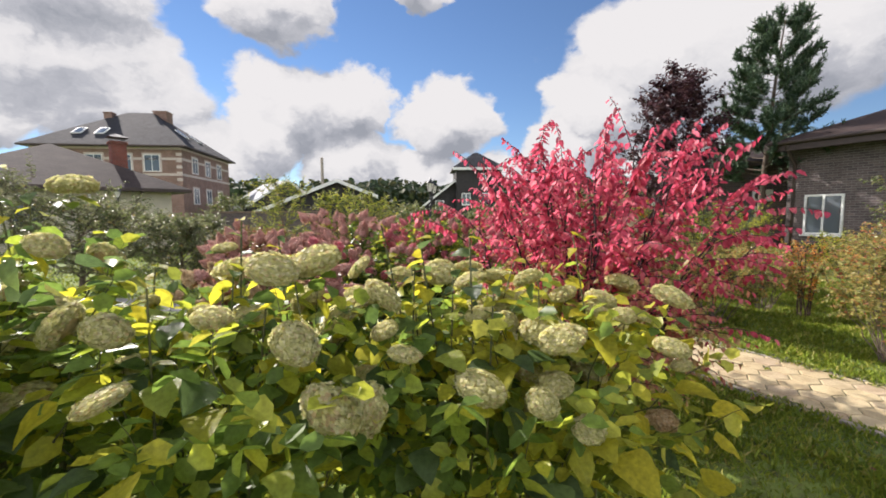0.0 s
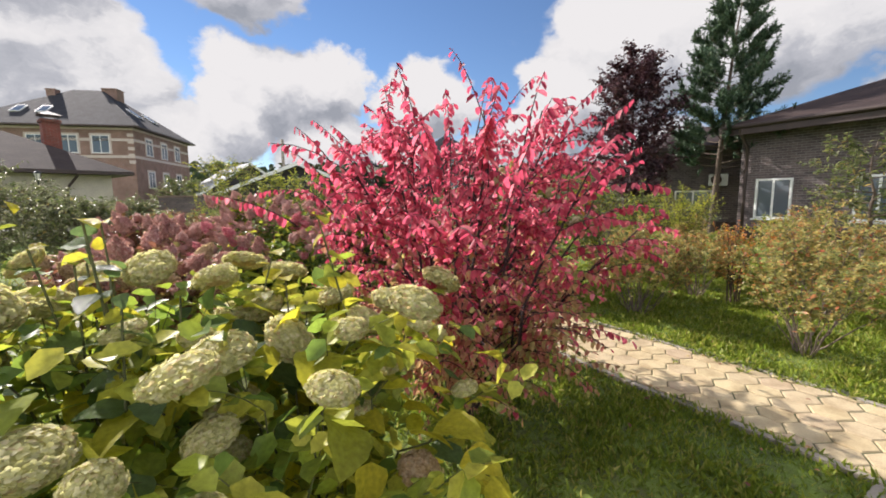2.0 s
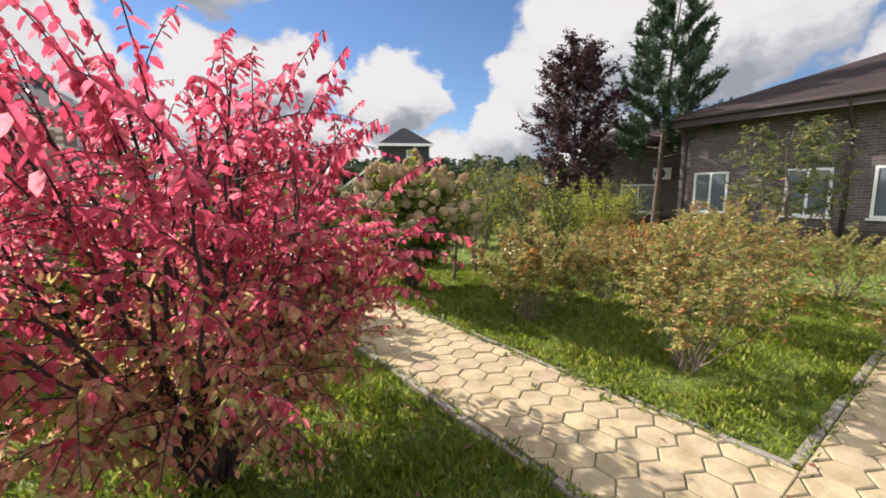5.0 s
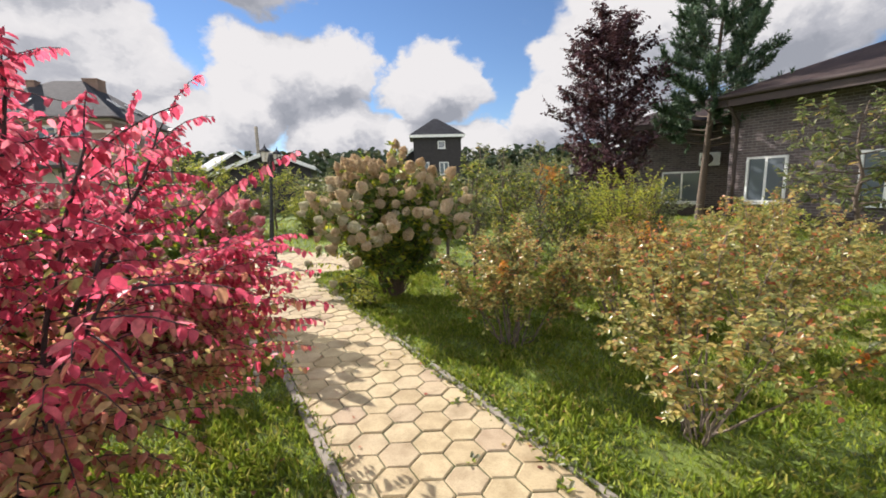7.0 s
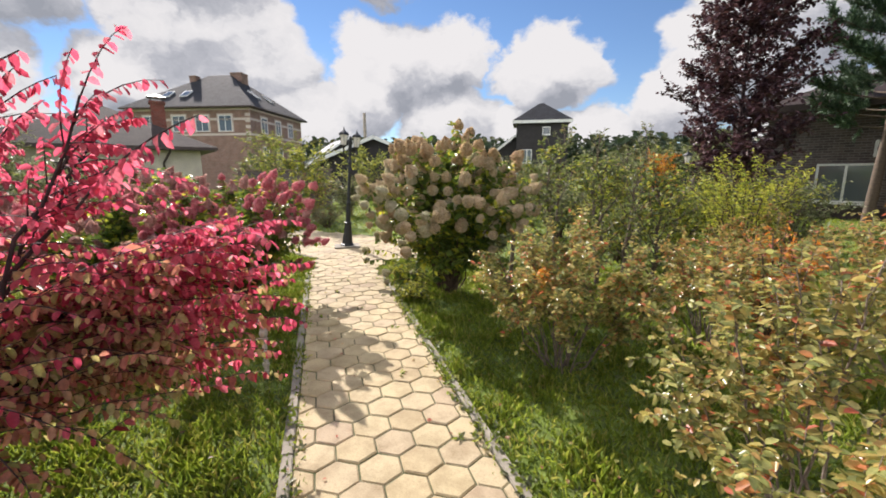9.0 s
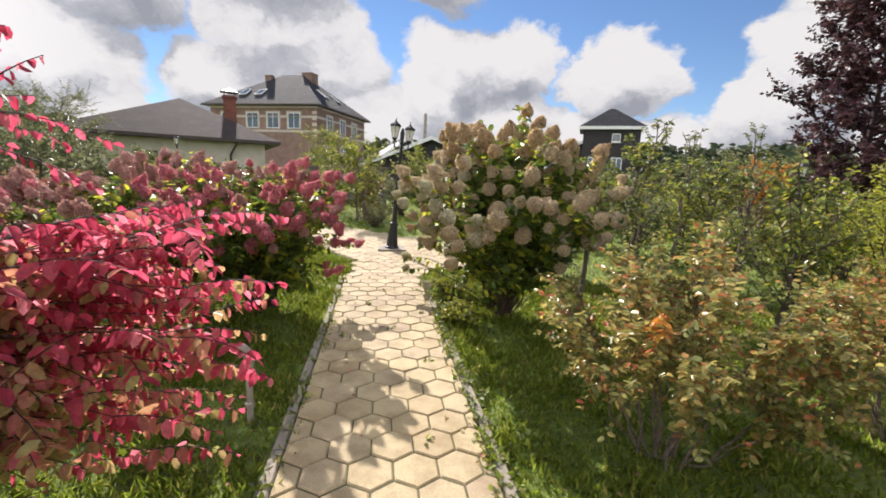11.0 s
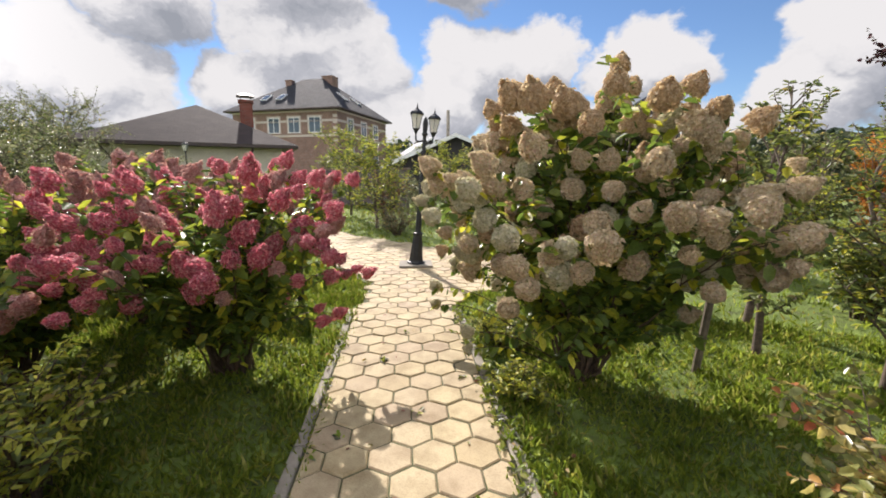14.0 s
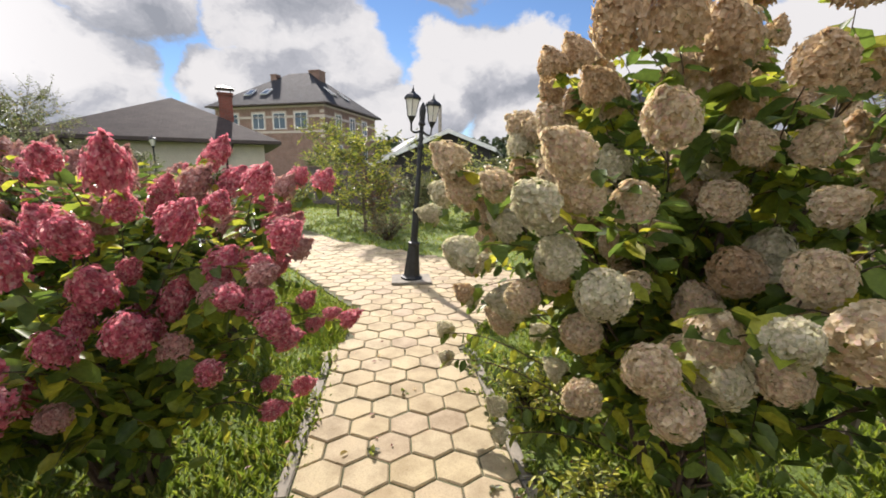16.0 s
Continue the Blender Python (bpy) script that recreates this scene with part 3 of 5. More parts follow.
def inside(poly, u, s):
    hit = False
    for (a, b), (c, d) in zip(poly, poly[1:] + poly[:1]):
        if (b > s) != (d > s) and u < (c - a) * (s - b) / (d - b) + a:
            hit = not hit
    return hit


def paved(x, y, grow=0.0):
    u, s = off_plan(x, y)
    if -HALF - grow < u < HALF + grow and S0 - 0.1 < s < S1 + 0.1:
        return True
    return CROSS[0] - grow < s < CROSS[1] + grow or inside(PLAZA, u, s)


def ground():
    n, far = 60, 900.0
    bm = bmesh.new()
    bmesh.ops.create_grid(bm, x_segments=n, y_segments=n, size=1)
    for v in bm.verts:
        x, y = (math.copysign(abs(c) ** 3 * far + abs(c) * 15, c) for c in (v.co.x, v.co.y))
        r = math.hypot(x, y)
        lift = max(0.0, r - 70) * 0.008
        v.co = Vector((x, y + 5, lift + 0.012 * noise.noise((x * 0.6, y * 0.6, 0))))
    me = bpy.data.meshes.new("ground")
    bm.to_mesh(me)
    bm.free()
    me.materials.append(M_GROUND)
    tagged(new("ground", me), "green autumn lawn on dark soil", "ground", kind="structure")


def clip(poly, axis, limit, keep_less):
    out = []
    for p, q in zip(poly, poly[1:] + poly[:1]):
        a, b = ((limit - p[axis]) if keep_less else (p[axis] - limit)), ((limit - q[axis]) if keep_less else (q[axis] - limit))
        if a >= 0:
            out.append(p)
        if (a >= 0) != (b >= 0):
            f = a / (a - b)
            out.append((p[0] + f * (q[0] - p[0]), p[1] + f * (q[1] - p[1])))
    return out


def hexagon(u, s, r):
    return [(u + r * math.sin(math.pi / 3 * k), s + r * math.cos(math.pi / 3 * k)) for k in range(6)]


def prism(poly, z0, z1, bevel):
    """A slab with a chamfered upper edge: points and faces."""
    n = len(poly)
    cx, cy = sum(p[0] for p in poly) / n, sum(p[1] for p in poly) / n
    verts = [(x, y, z0) for x, y in poly] + [(x, y, z1 - bevel) for x, y in poly]
    for x, y in poly:
        d = math.hypot(x - cx, y - cy) or 1
        k = max(0.0, 1 - bevel * 1.3 / d)
        verts.append((cx + (x - cx) * k, cy + (y - cy) * k, z1))
    faces = [tuple(range(2 * n, 3 * n))]
    for a in (0, n):
        for k in range(n):
            faces.append((a + k, a + (k + 1) % n, a + n + (k + 1) % n, a + n + k))
    return verts, faces


def area(poly):
    return abs(sum(a[0] * b[1] - b[0] * a[1] for a, b in zip(poly, poly[1:] + poly[:1]))) / 2


def path(name, label, limits, poly, near):
    """Hexagonal pavers on a bed. limits: (u0, u1, s0, s1); near(u, s): whether a paver is set singly."""
    u0, u1, s0, s1 = limits
    foot = poly or [(u0, s0), (u1, s0), (u1, s1), (u0, s1)]
    v, f = prism([on_plan(*p) for p in foot][::1], -0.05, 0.017 if poly else 0.021, 0.0)
    bed = new(name, mesh_from(name, v, f, [M_JOINT]))
    tagged(bed, label, "path", kind="structure")
    rng = random.Random(len(name))
    radius = PITCH / math.sqrt(3) - 0.005
    v, f = prism([(y, -x) for x, y in hexagon(0, 0, radius)], -0.04, 0.0, 0.007)
    rot = math.atan2(MAIN.y, MAIN.x)
    whole = mesh_from("paver", v, f, [M_PAVER])
    rest_v, rest_f = [], []
    rows = range(int(s0 / (PITCH * 0.866)) - 1, int(s1 / (PITCH * 0.866)) + 2)
    cols = range(int(u0 / PITCH) - 1, int(u1 / PITCH) + 2)
    for j in rows:
        for i in cols:
            u, s = (i + 0.5 * (j % 2)) * PITCH + 0.029, j * PITCH * 0.866 + 0.08
            shape = hexagon(u, s, radius)
            if poly:
                if s <= S1 and abs(u) < HALF + 0.1 or not (inside(poly, u, s) or S1 < s < S1 + 0.3 and abs(u) < HALF):
                    continue
                cut = shape
            else:
                cut = shape
                if u1 == HALF and s > S1:
                    continue
                for axis, lim, less in ((0, u0 + 0.006, False), (0, u1 - 0.006, True), (1, s0, False), (1, s1 + (0.3 if u1 == HALF else -0.006), True)):
                    cut = clip(cut, axis, lim, less)
                    if len(cut) < 3:
                        break
                if len(cut) < 3 or area(cut) < 0.004:
                    continue
            full = abs(area(cut) - area(shape)) < 1e-5
            z = TOP + rng.uniform(-0.004, 0.004)
            tilt = rng.uniform(-1.0, 1.0), rng.uniform(-1.0, 1.0)
            x, y = on_plan(u, s)
            if near(u, s) and full:
                part_mesh("paver", whole, bed, "", Matrix.Translation((x, y, z)) @ pose(0, 0, 0, tilt[0], tilt[1], math.degrees(rot)))
            else:
                world = [on_plan(*p) for p in cut]
                cx, cy = sum(p[0] for p in world) / len(world), sum(p[1] for p in world) / len(world)
                pv, pf = prism([(a - cx, b - cy) for a, b in world], -0.04, 0.0, 0.007)
                if near(u, s):
                    part_mesh("paver", mesh_from("paver", pv, pf, [M_PAVER]), bed, "", pose(cx, cy, z, *tilt))
                else:
                    k = len(rest_v)
                    rest_v += [(a + cx, b + cy, c + z) for a, b, c in pv]
                    rest_f += [tuple(q + k for q in face) for face in pf]
    if rest_v:
        tagged(part_mesh("far_pavers", mesh_from("far_pavers", rest_v, rest_f, [M_PAVER]), bed), kind="stuff")


def kerb(name, a, b):
    """A row of low concrete edging blocks from a to b in path coordinates."""
    p, q = Vector(on_plan(*a)), Vector(on_plan(*b))
    d = (q - p).length
    n = max(1, round(d / 0.8))
    ob = tagged(new(name), "grey concrete edging blocks along the path", "kerb", "path edging", "structure")
    ob.empty_display_size = 0.1
    block = None
    rng = random.Random(n)
    for k in range(n):
        if block is None:
            bm = box_bm((-d / n / 2 + 0.004, -0.032, -0.08, d / n / 2 - 0.004, 0.032, 0.0), bevel=0.006)
            block = bpy.data.meshes.new("edging_block")
            bm.to_mesh(block)
            bm.free()
            block.materials.append(M_KERB)
        c = p.lerp(q, (k + 0.5) / n)
        part_mesh("edging_block", block, ob, "", pose(c.x, c.y, 0.032 + rng.uniform(-0.006, 0.006), rng.uniform(-2, 2), rng.uniform(-0.6, 0.6), math.degrees(math.atan2((q - p).y, (q - p).x)) + rng.uniform(-0.5, 0.5)))


def grass():
    rng = np.random.default_rng(5)
    for name, count, box, ln, wd in (("lawn_grass", 300000, (-3.5, 9.0, 0.6, 10.5), 0.068, 0.0066), ("distant_grass", 60000, (-12, 16, 5.5, 24), 0.09, 0.018)):
        x = rng.uniform(box[0], box[1], count)
        y = rng.uniform(box[2], box[3], count)
        clump = np.array([noise.noise((a * 2.2, b * 2.2, 3)) for a, b in zip(x, y)])
        keep = np.array([not paved(a, b, -0.035 + 0.06 * c) for a, b, c in zip(x, y, clump)]) & (rng.random(count) < 0.80 + 0.5 * clump)
        if name == "distant_grass":
            keep &= ~((x > -3.5) & (x < 9.0) & (y < 10.5))
            keep &= ~((np.abs(y - 7.75 + 0.12 * (x + 5.9)) < 0.45) & (x < -3.6))
        x, y, clump = x[keep], y[keep], clump[keep]
        n = len(x)
        at = np.stack([x, y, np.full(n, -0.01)], 1)
        along = np.stack([rng.normal(0, 0.55, n), rng.normal(0, 0.55, n), np.ones(n)], 1)
        up = np.stack([rng.normal(0, 1, n), rng.normal(0, 1, n), np.zeros(n)], 1)
        size = ln * (0.55 + 0.7 * rng.random(n)) * (1 + 0.6 * clump)
        me = leaf_mesh(name, [M_GRASS], at, along, up, size, np.full(n, wd), BLADE * (1, 1, 1.5))
        tagged(new(name, me), "lush green lawn grass with uneven tufts", "grass", kind="stuff")


def weeds():
    """Broad-leaved weeds creeping over the edging and out of the joints."""
    rng = np.random.default_rng(11)
    at, along, up, size = [], [], [], []
    spots = [(HALF + 0.03 + rng.normal(0, 0.05), s) for s in np.arange(S0 + 0.4, S1, 0.035) if rng.random() < 0.75]
    spots += [(-HALF - 0.02 + rng.normal(0, 0.03), s) for s in np.arange(S0, S1, 0.09) if rng.random() < 0.4]
    spots += [(rng.uniform(-0.4, 0.45), rng.uniform(S0, S1)) for _ in range(12)]
    for u, s in spots:
        x, y = on_plan(u, s)
        for k in range(rng.integers(5, 10)):
            a = rng.random() * 6.28
            at.append((x + rng.normal(0, 0.012), y + rng.normal(0, 0.012), TOP - 0.004))
            along.append((math.cos(a), math.sin(a), rng.uniform(0.15, 1.0)))
            up.append((rng.normal(0, 0.2), rng.normal(0, 0.2), 1)), size.append(rng.uniform(0.025, 0.06))
    size = np.array(size)
    me = leaf_mesh("edge_weeds", [M_GREYGREEN, M_GRASS], np.array(at), np.array(along), np.array(up), size, size * 0.5, LEAF, rng.integers(0, 2, len(size)))
    tagged(new("edge_weeds", me), "low grey-green weeds along the path edge", "weeds", kind="stuff")


def fallen_leaves():
    rng = np.random.default_rng(21)
    n = 170
    u, s = rng.uniform(-1.3, 1.3, n), rng.uniform(S0 - 1, S1 + 2, n)
    xy = np.array([on_plan(a, b) for a, b in zip(u, s)])
    z = np.array([TOP + 0.006 if paved(*p) else 0.05 for p in xy])
    size = rng.uniform(0.02, 0.045, n)
    me = leaf_mesh("fallen_leaves", [M_RED_LOW, M_BROWNRED], np.column_stack([xy, z]), np.column_stack([rng.normal(0, 1, (n, 2)), np.full(n, 0.08)]), np.column_stack([rng.normal(0, 0.2, (n, 2)), np.ones(n)]), size, size * 0.7, LEAF, rng.integers(0, 2, n))
    tagged(new("fallen_leaves", me), "scattered dry red and brown fallen leaves", "leaves", kind="stuff")


ground()


# ---- buildings ----
def wall_slab(name, poly, z0, z1, mat, parent, label=""):
    """Walls of a closed plan, 0.3 m thick, standing from z0 to z1."""
    n = len(poly)
    c = Vector((sum(p[0] for p in poly) / n, sum(p[1] for p in poly) / n))
    inner = []
    for p in poly:
        d = Vector(p) - c
        inner.append(c + d * (1 - 0.3 / d.length))
    verts = [(*p, z0) for p in poly] + [(*p, z1) for p in poly] + [(*p, z0) for p in inner] + [(*p, z1) for p in inner]
    faces = []
    for k in range(n):
        j = (k + 1) % n
        faces += [(k, j, n + j, n + k), (2 * n + j, 2 * n + k, 3 * n + k, 3 * n + j), (n + k, n + j, 3 * n + j, 3 * n + k)]
    me = mesh_from(name, verts, faces, [mat])
    uv_box(me)
    return part_mesh(name, me, parent, label)


def roof_mesh(eaves, top, thick=0.16):
    """A roof of sloping faces from an eaves outline and a ridge line, with a fascia below."""
    n = len(eaves)
    z = eaves[0][2]
    verts = [tuple(p) for p in eaves] + [(p[0], p[1], p[2] - thick) for p in eaves] + [tuple(p) for p in top]
    faces = [(k, (k + 1) % n, n + (k + 1) % n, n + k) for k in range(n)] + [tuple(n + k for k in reversed(range(n)))]
    return verts, faces


def hip_house(name, label, centre, yaw, w, d, eave, ridge, over, wall_mat, roof_mat, ridge_half, wall_label="", roof_label="", base=-0.1):
    """A house with a hip roof: local x along its width w, y along its depth d; front faces local -y."""
    ob = thing(name, centre[0], centre[1], label, "house", "", 0.0, yaw)
    wall_slab("wall", [(-w / 2, -d / 2), (w / 2, -d / 2), (w / 2, d / 2), (-w / 2, d / 2)], base, eave + 0.02, wall_mat, ob, wall_label)
    a, b = w / 2 + over, d / 2 + over
    eaves = [(-a, -b, eave), (a, -b, eave), (a, b, eave), (-a, b, eave)]
    if w >= d:
        top = [(-ridge_half, 0, ridge), (ridge_half, 0, ridge)]
    else:
        top = [(0, -ridge_half, ridge), (0, ridge_half, ridge)]
    v, f = roof_mesh(eaves, top)
    r0, r1 = 8, 9
    f += [(0, 1, r1, r0), (2, 3, r0, r1), (1, 2, r1), (3, 0, r0)] if w >= d else [(1, 2, r1, r0), (3, 0, r0, r1), (0, 1, r0), (2, 3, r1)]
    me = mesh_from("roof", v, f, [roof_mat, M_SOFFIT], [1 if k < 5 else 0 for k in range(len(f))])
    uv_box(me)
    roof = part_mesh("roof", me, ob, roof_label)
    return ob, roof


def window_on(ob, x, y, z, w, h, face, panes=2, depth=0.06, surround=None, frame_mat=None):
    """A window in the wall of ob: its lower middle at (x, y, z); face: degrees that its outside turns from local -y."""
    frame_mat = frame_mat or M_WHITE
    m = pose(x, y, z, 0, 0, face)
    t = 0.07
    bm = box_bm((-w / 2, -depth, 0, -w / 2 + t, 0.05, h), (w / 2 - t, -depth, 0, w / 2, 0.05, h), (-w / 2 + t, -depth, 0, w / 2 - t, 0.05, t), (-w / 2 + t, -depth, h - t, w / 2 - t, 0.05, h))
    win = part("window", bm, frame_mat, ob)
    win.matrix_basis = m
    inner = w - 2 * t
    for k in range(panes):
        x0 = -inner / 2 + inner * k / panes
        part("pane", box_bm((x0 + 0.03, -depth + 0.02, t, x0 + inner / panes - 0.03, -depth + 0.03, h - t)), M_GLASS, win)
        if k:
            part("mullion", box_bm((x0 - 0.035, -depth + 0.005, t, x0 + 0.035, 0.04, h - t)), frame_mat, win)
    part("window_sill", box_bm((-w / 2 - 0.06, -depth - 0.08, -0.06, w / 2 + 0.06, -depth + 0.02, -0.01)), surround or frame_mat, win)
    if surround:
        part("surround", box_bm((-w / 2 - 0.18, -depth + 0.02, -0.1, -w / 2 - 0.003, 0.02, h + 0.2), (w / 2 + 0.003, -depth + 0.02, -0.1, w / 2 + 0.18, 0.02, h + 0.2), (-w / 2 - 0.003, -depth + 0.02, h + 0.003, w / 2 + 0.003, 0.02, h + 0.2)), surround, win)
    return win


def chimney(ob, x, y, z0, z1, size, mat, cap_mat, cowl=False):
    bm = box_bm((x - size / 2, y - size / 2, z0, x + size / 2, y + size / 2, z1), (x - size / 2 - 0.06, y - size / 2 - 0.06, z1 - 0.14, x + size / 2 + 0.06, y + size / 2 + 0.06, z1 - 0.02))
    me = bpy.data.meshes.new("chimney")
    bm.to_mesh(me)
    bm.free()
    me.materials.append(mat)
    uv_box(me)
    c = part_mesh("chimney", me, ob)
    s = size / 2
    if cowl:
        bm = bmesh.new()
        pts = [bm.verts.new(p) for p in ((x - s - 0.12, y - s - 0.12, z1 + 0.2), (x + s + 0.12, y - s - 0.12, z1 + 0.2), (x + s + 0.12, y + s + 0.12, z1 + 0.2), (x - s - 0.12, y + s + 0.12, z1 + 0.2), (x, y, z1 + 0.42))]
        bm.faces.new(pts[3::-1])
        for k in range(4):
            bm.faces.new((pts[k], pts[(k + 1) % 4], pts[4]))
        cap = part("cowl", bm, cap_mat, c)
        for dx in (-1, 1):
            for dy in (-1, 1):
                part("cowl_leg", box_bm((x + dx * s * 0.8 - 0.02, y + dy * s * 0.8 - 0.02, z1 - 0.02, x + dx * s * 0.8 + 0.02, y + dy * s * 0.8 + 0.02, z1 + 0.21)), cap_mat, c)
    return c


def downpipe(ob, x, y, z0, z1, away):
    """A rainwater pipe that swings in under the eaves; away: the step from the wall out to the gutter."""
    ax, ay = away
    line = [(x + ax, y + ay, z1), (x + ax, y + ay, z1 - 0.15), (x, y, z1 - 0.7), (x, y, (z0 + z1) / 2), (x, y, z0)]
    part_mesh("downpipe", tube_mesh("downpipe", M_SOFFIT, [(line, 0.055, 0.055)], 8), ob, "dark brown rainwater pipe")


def brick_house():
    # local -y is the long front, x runs along it; the origin is the front's far corner
    ang = math.degrees(math.atan2(-0.89, 0.46))
    ob = thing("brick_house", 13.38, 16.35, "grey-brown brick house with a low brown shingle roof", "house", "", 0.0, ang)
    L, D, E = 17.0, 11.0, 4.14
    wall_slab("wall", [(-0.4, 0), (L, 0), (L, D), (-0.4, D)], -0.1, E, M_GREYBRICK, ob, "weathered grey-brown brick wall")
    v, f = roof_mesh([(-0.9, -0.7, E), (L + 0.7, -0.7, E), (L + 0.7, D + 0.7, E), (-0.9, D + 0.7, E)], [(4.0, D / 2, 6.45), (L - 4.0, D / 2, 6.45)], 0.22)
    f += [(0, 1, 9, 8), (2, 3, 8, 9), (1, 2, 9), (3, 0, 8)]
    me = mesh_from("roof", v, f, [M_BROWNROOF, M_SOFFIT], [1 if k < 5 else 0 for k in range(len(f))])
    uv_box(me)
    roof = part_mesh("roof", me, ob, "low brown shingle hip roof")
    part_mesh("gutter", tube_mesh("gutter", M_SOFFIT, [([(-0.7, -0.78, E - 0.05), (L / 2, -0.78, E - 0.05), (L + 0.7, -0.78, E - 0.05)], 0.075, 0.075)], 8), roof, "dark brown eaves gutter")
    part("fascia", box_bm((-0.72, -0.735, E - 0.34, L + 0.72, -0.705, E - 0.02)), M_SOFFIT, roof)
    slope = math.degrees(math.atan2(6.45 - E, D / 2 + 0.7))
    for x in (6.0, 9.2):
        sk = part("skylight", box_bm((-0.5, -0.75, 0.02, 0.5, 0.75, 0.10), bevel=0.015), M_WHITE, roof, "white-framed roof window")
        sk.matrix_basis = pose(x, 3.0 - 0.7, E + 3.0 * math.tan(radians(slope)), slope, 0, 0)
        part("pane", box_bm((-0.42, -0.66, 0.104, 0.42, 0.66, 0.11)), M_GLASS, sk)
    for x, w, n in ((0.73, 1.12, 2), (3.47, 1.12, 2), (5.45, 1.12, 2), (8.2, 1.3, 2), (12.0, 1.3, 2)):
        window_on(ob, x, 0, 0.76, w, 1.44, 0, n)
    downpipe(ob, -0.17, -0.1, 0.0, E - 0.1, (0.0, -0.62))
    downpipe(ob, 4.35, -0.1, 0.0, E - 0.1, (0.0, -0.62))
    part("plinth", box_bm((-0.4, -0.05, -0.1, L, -0.004, 0.42)), M_SOFFIT, ob, "dark stone plinth")
    # the wing that stands back behind the pine
    wing = thing("brick_house_wing", 14.91, 19.3, "shaded brick side wing with a white window", "house", "", 0.0, math.degrees(math.atan2(-0.52, 0.85)))
    wall_slab("wall", [(-3.8, 0), (2.4, 0), (2.4, 7), (-3.8, 7)], -0.1, E - 0.3, M_GREYBRICK, wing)
    window_on(wing, -1.55, 0, 0.55, 1.5, 1.3, 0, 2)
    v, f = roof_mesh([(-4.3, -0.6, E - 0.3), (2.4, -0.6, E - 0.3), (2.4, 7.6, E - 0.3), (-4.3, 7.6, E - 0.3)], [(-1.6, 3.5, 5.2), (2.4, 3.5, 5.2)], 0.22)
    f += [(0, 1, 9, 8), (2, 3, 8, 9), (1, 2, 9), (3, 0, 8)]
    me = mesh_from("roof", v, f, [M_BROWNROOF, M_SOFFIT], [1 if k < 5 else 0 for k in range(len(f))])
    uv_box(me)
    part_mesh("roof", me, wing)
    part("plinth", box_bm((-3.8, -0.05, -0.1, 2.4, -0.004, 0.42)), M_SOFFIT, wing, "dark stone plinth")
    p = wing.matrix_basis @ Vector((-0.62, -0.19, 2.05))
    unit_box = thing("air_conditioner", p.x, p.y, "pale outdoor air-conditioning unit on the brick wall", "air conditioner", "", p.z, math.degrees(math.atan2(-0.52, 0.85)))
    part("casing", box_bm((-0.36, -0.14, 0.0, 0.36, 0.14, 0.52), bevel=0.02), M_WHITE, unit_box)
    grille = lathe_bm([(0.20, 0.0), (0.21, 0.012), (0.18, 0.016), (0.05, 0.016)], 16)
    g = part("fan_grille", grille, M_SOFFIT, unit_box, "round dark fan grille")
    g.matrix_basis = pose(-0.08, -0.142, 0.26, 90, 0, 0)
    for x in (-0.25, 0.25):
        part("bracket", box_bm((x - 0.02, -0.12, -0.05, x + 0.02, 0.186, -0.003)), M_SOFFIT, unit_box)


def annex():
    # front faces the garden
    yaw = math.degrees(math.atan2(0.77, 0.63))
    ob, roof = hip_house("garden_annex", "cream rendered outbuilding with a brown hip roof", (-20.4, 21.6), yaw, 8.2, 9.0, 3.0, 5.35, 0.75, M_RENDER, M_TANROOF, 0.6, "smooth cream rendered wall", "brown shingle hip roof")
    chimney(ob, 2.54, -1.73, 3.2, 5.6, 0.66, M_REDBRICK, M_IRON, True)
    window_on(ob, -1.35, -4.5, 1.1, 1.0, 1.1, 0, 2, 0.06, None, M_SOFFIT)
    downpipe(ob, 2.4, -4.6, 0.0, 2.9, (0.3, -0.55))
    downpipe(ob, -3.2, -4.6, 0.0, 2.9, (-0.3, -0.55))
    return ob


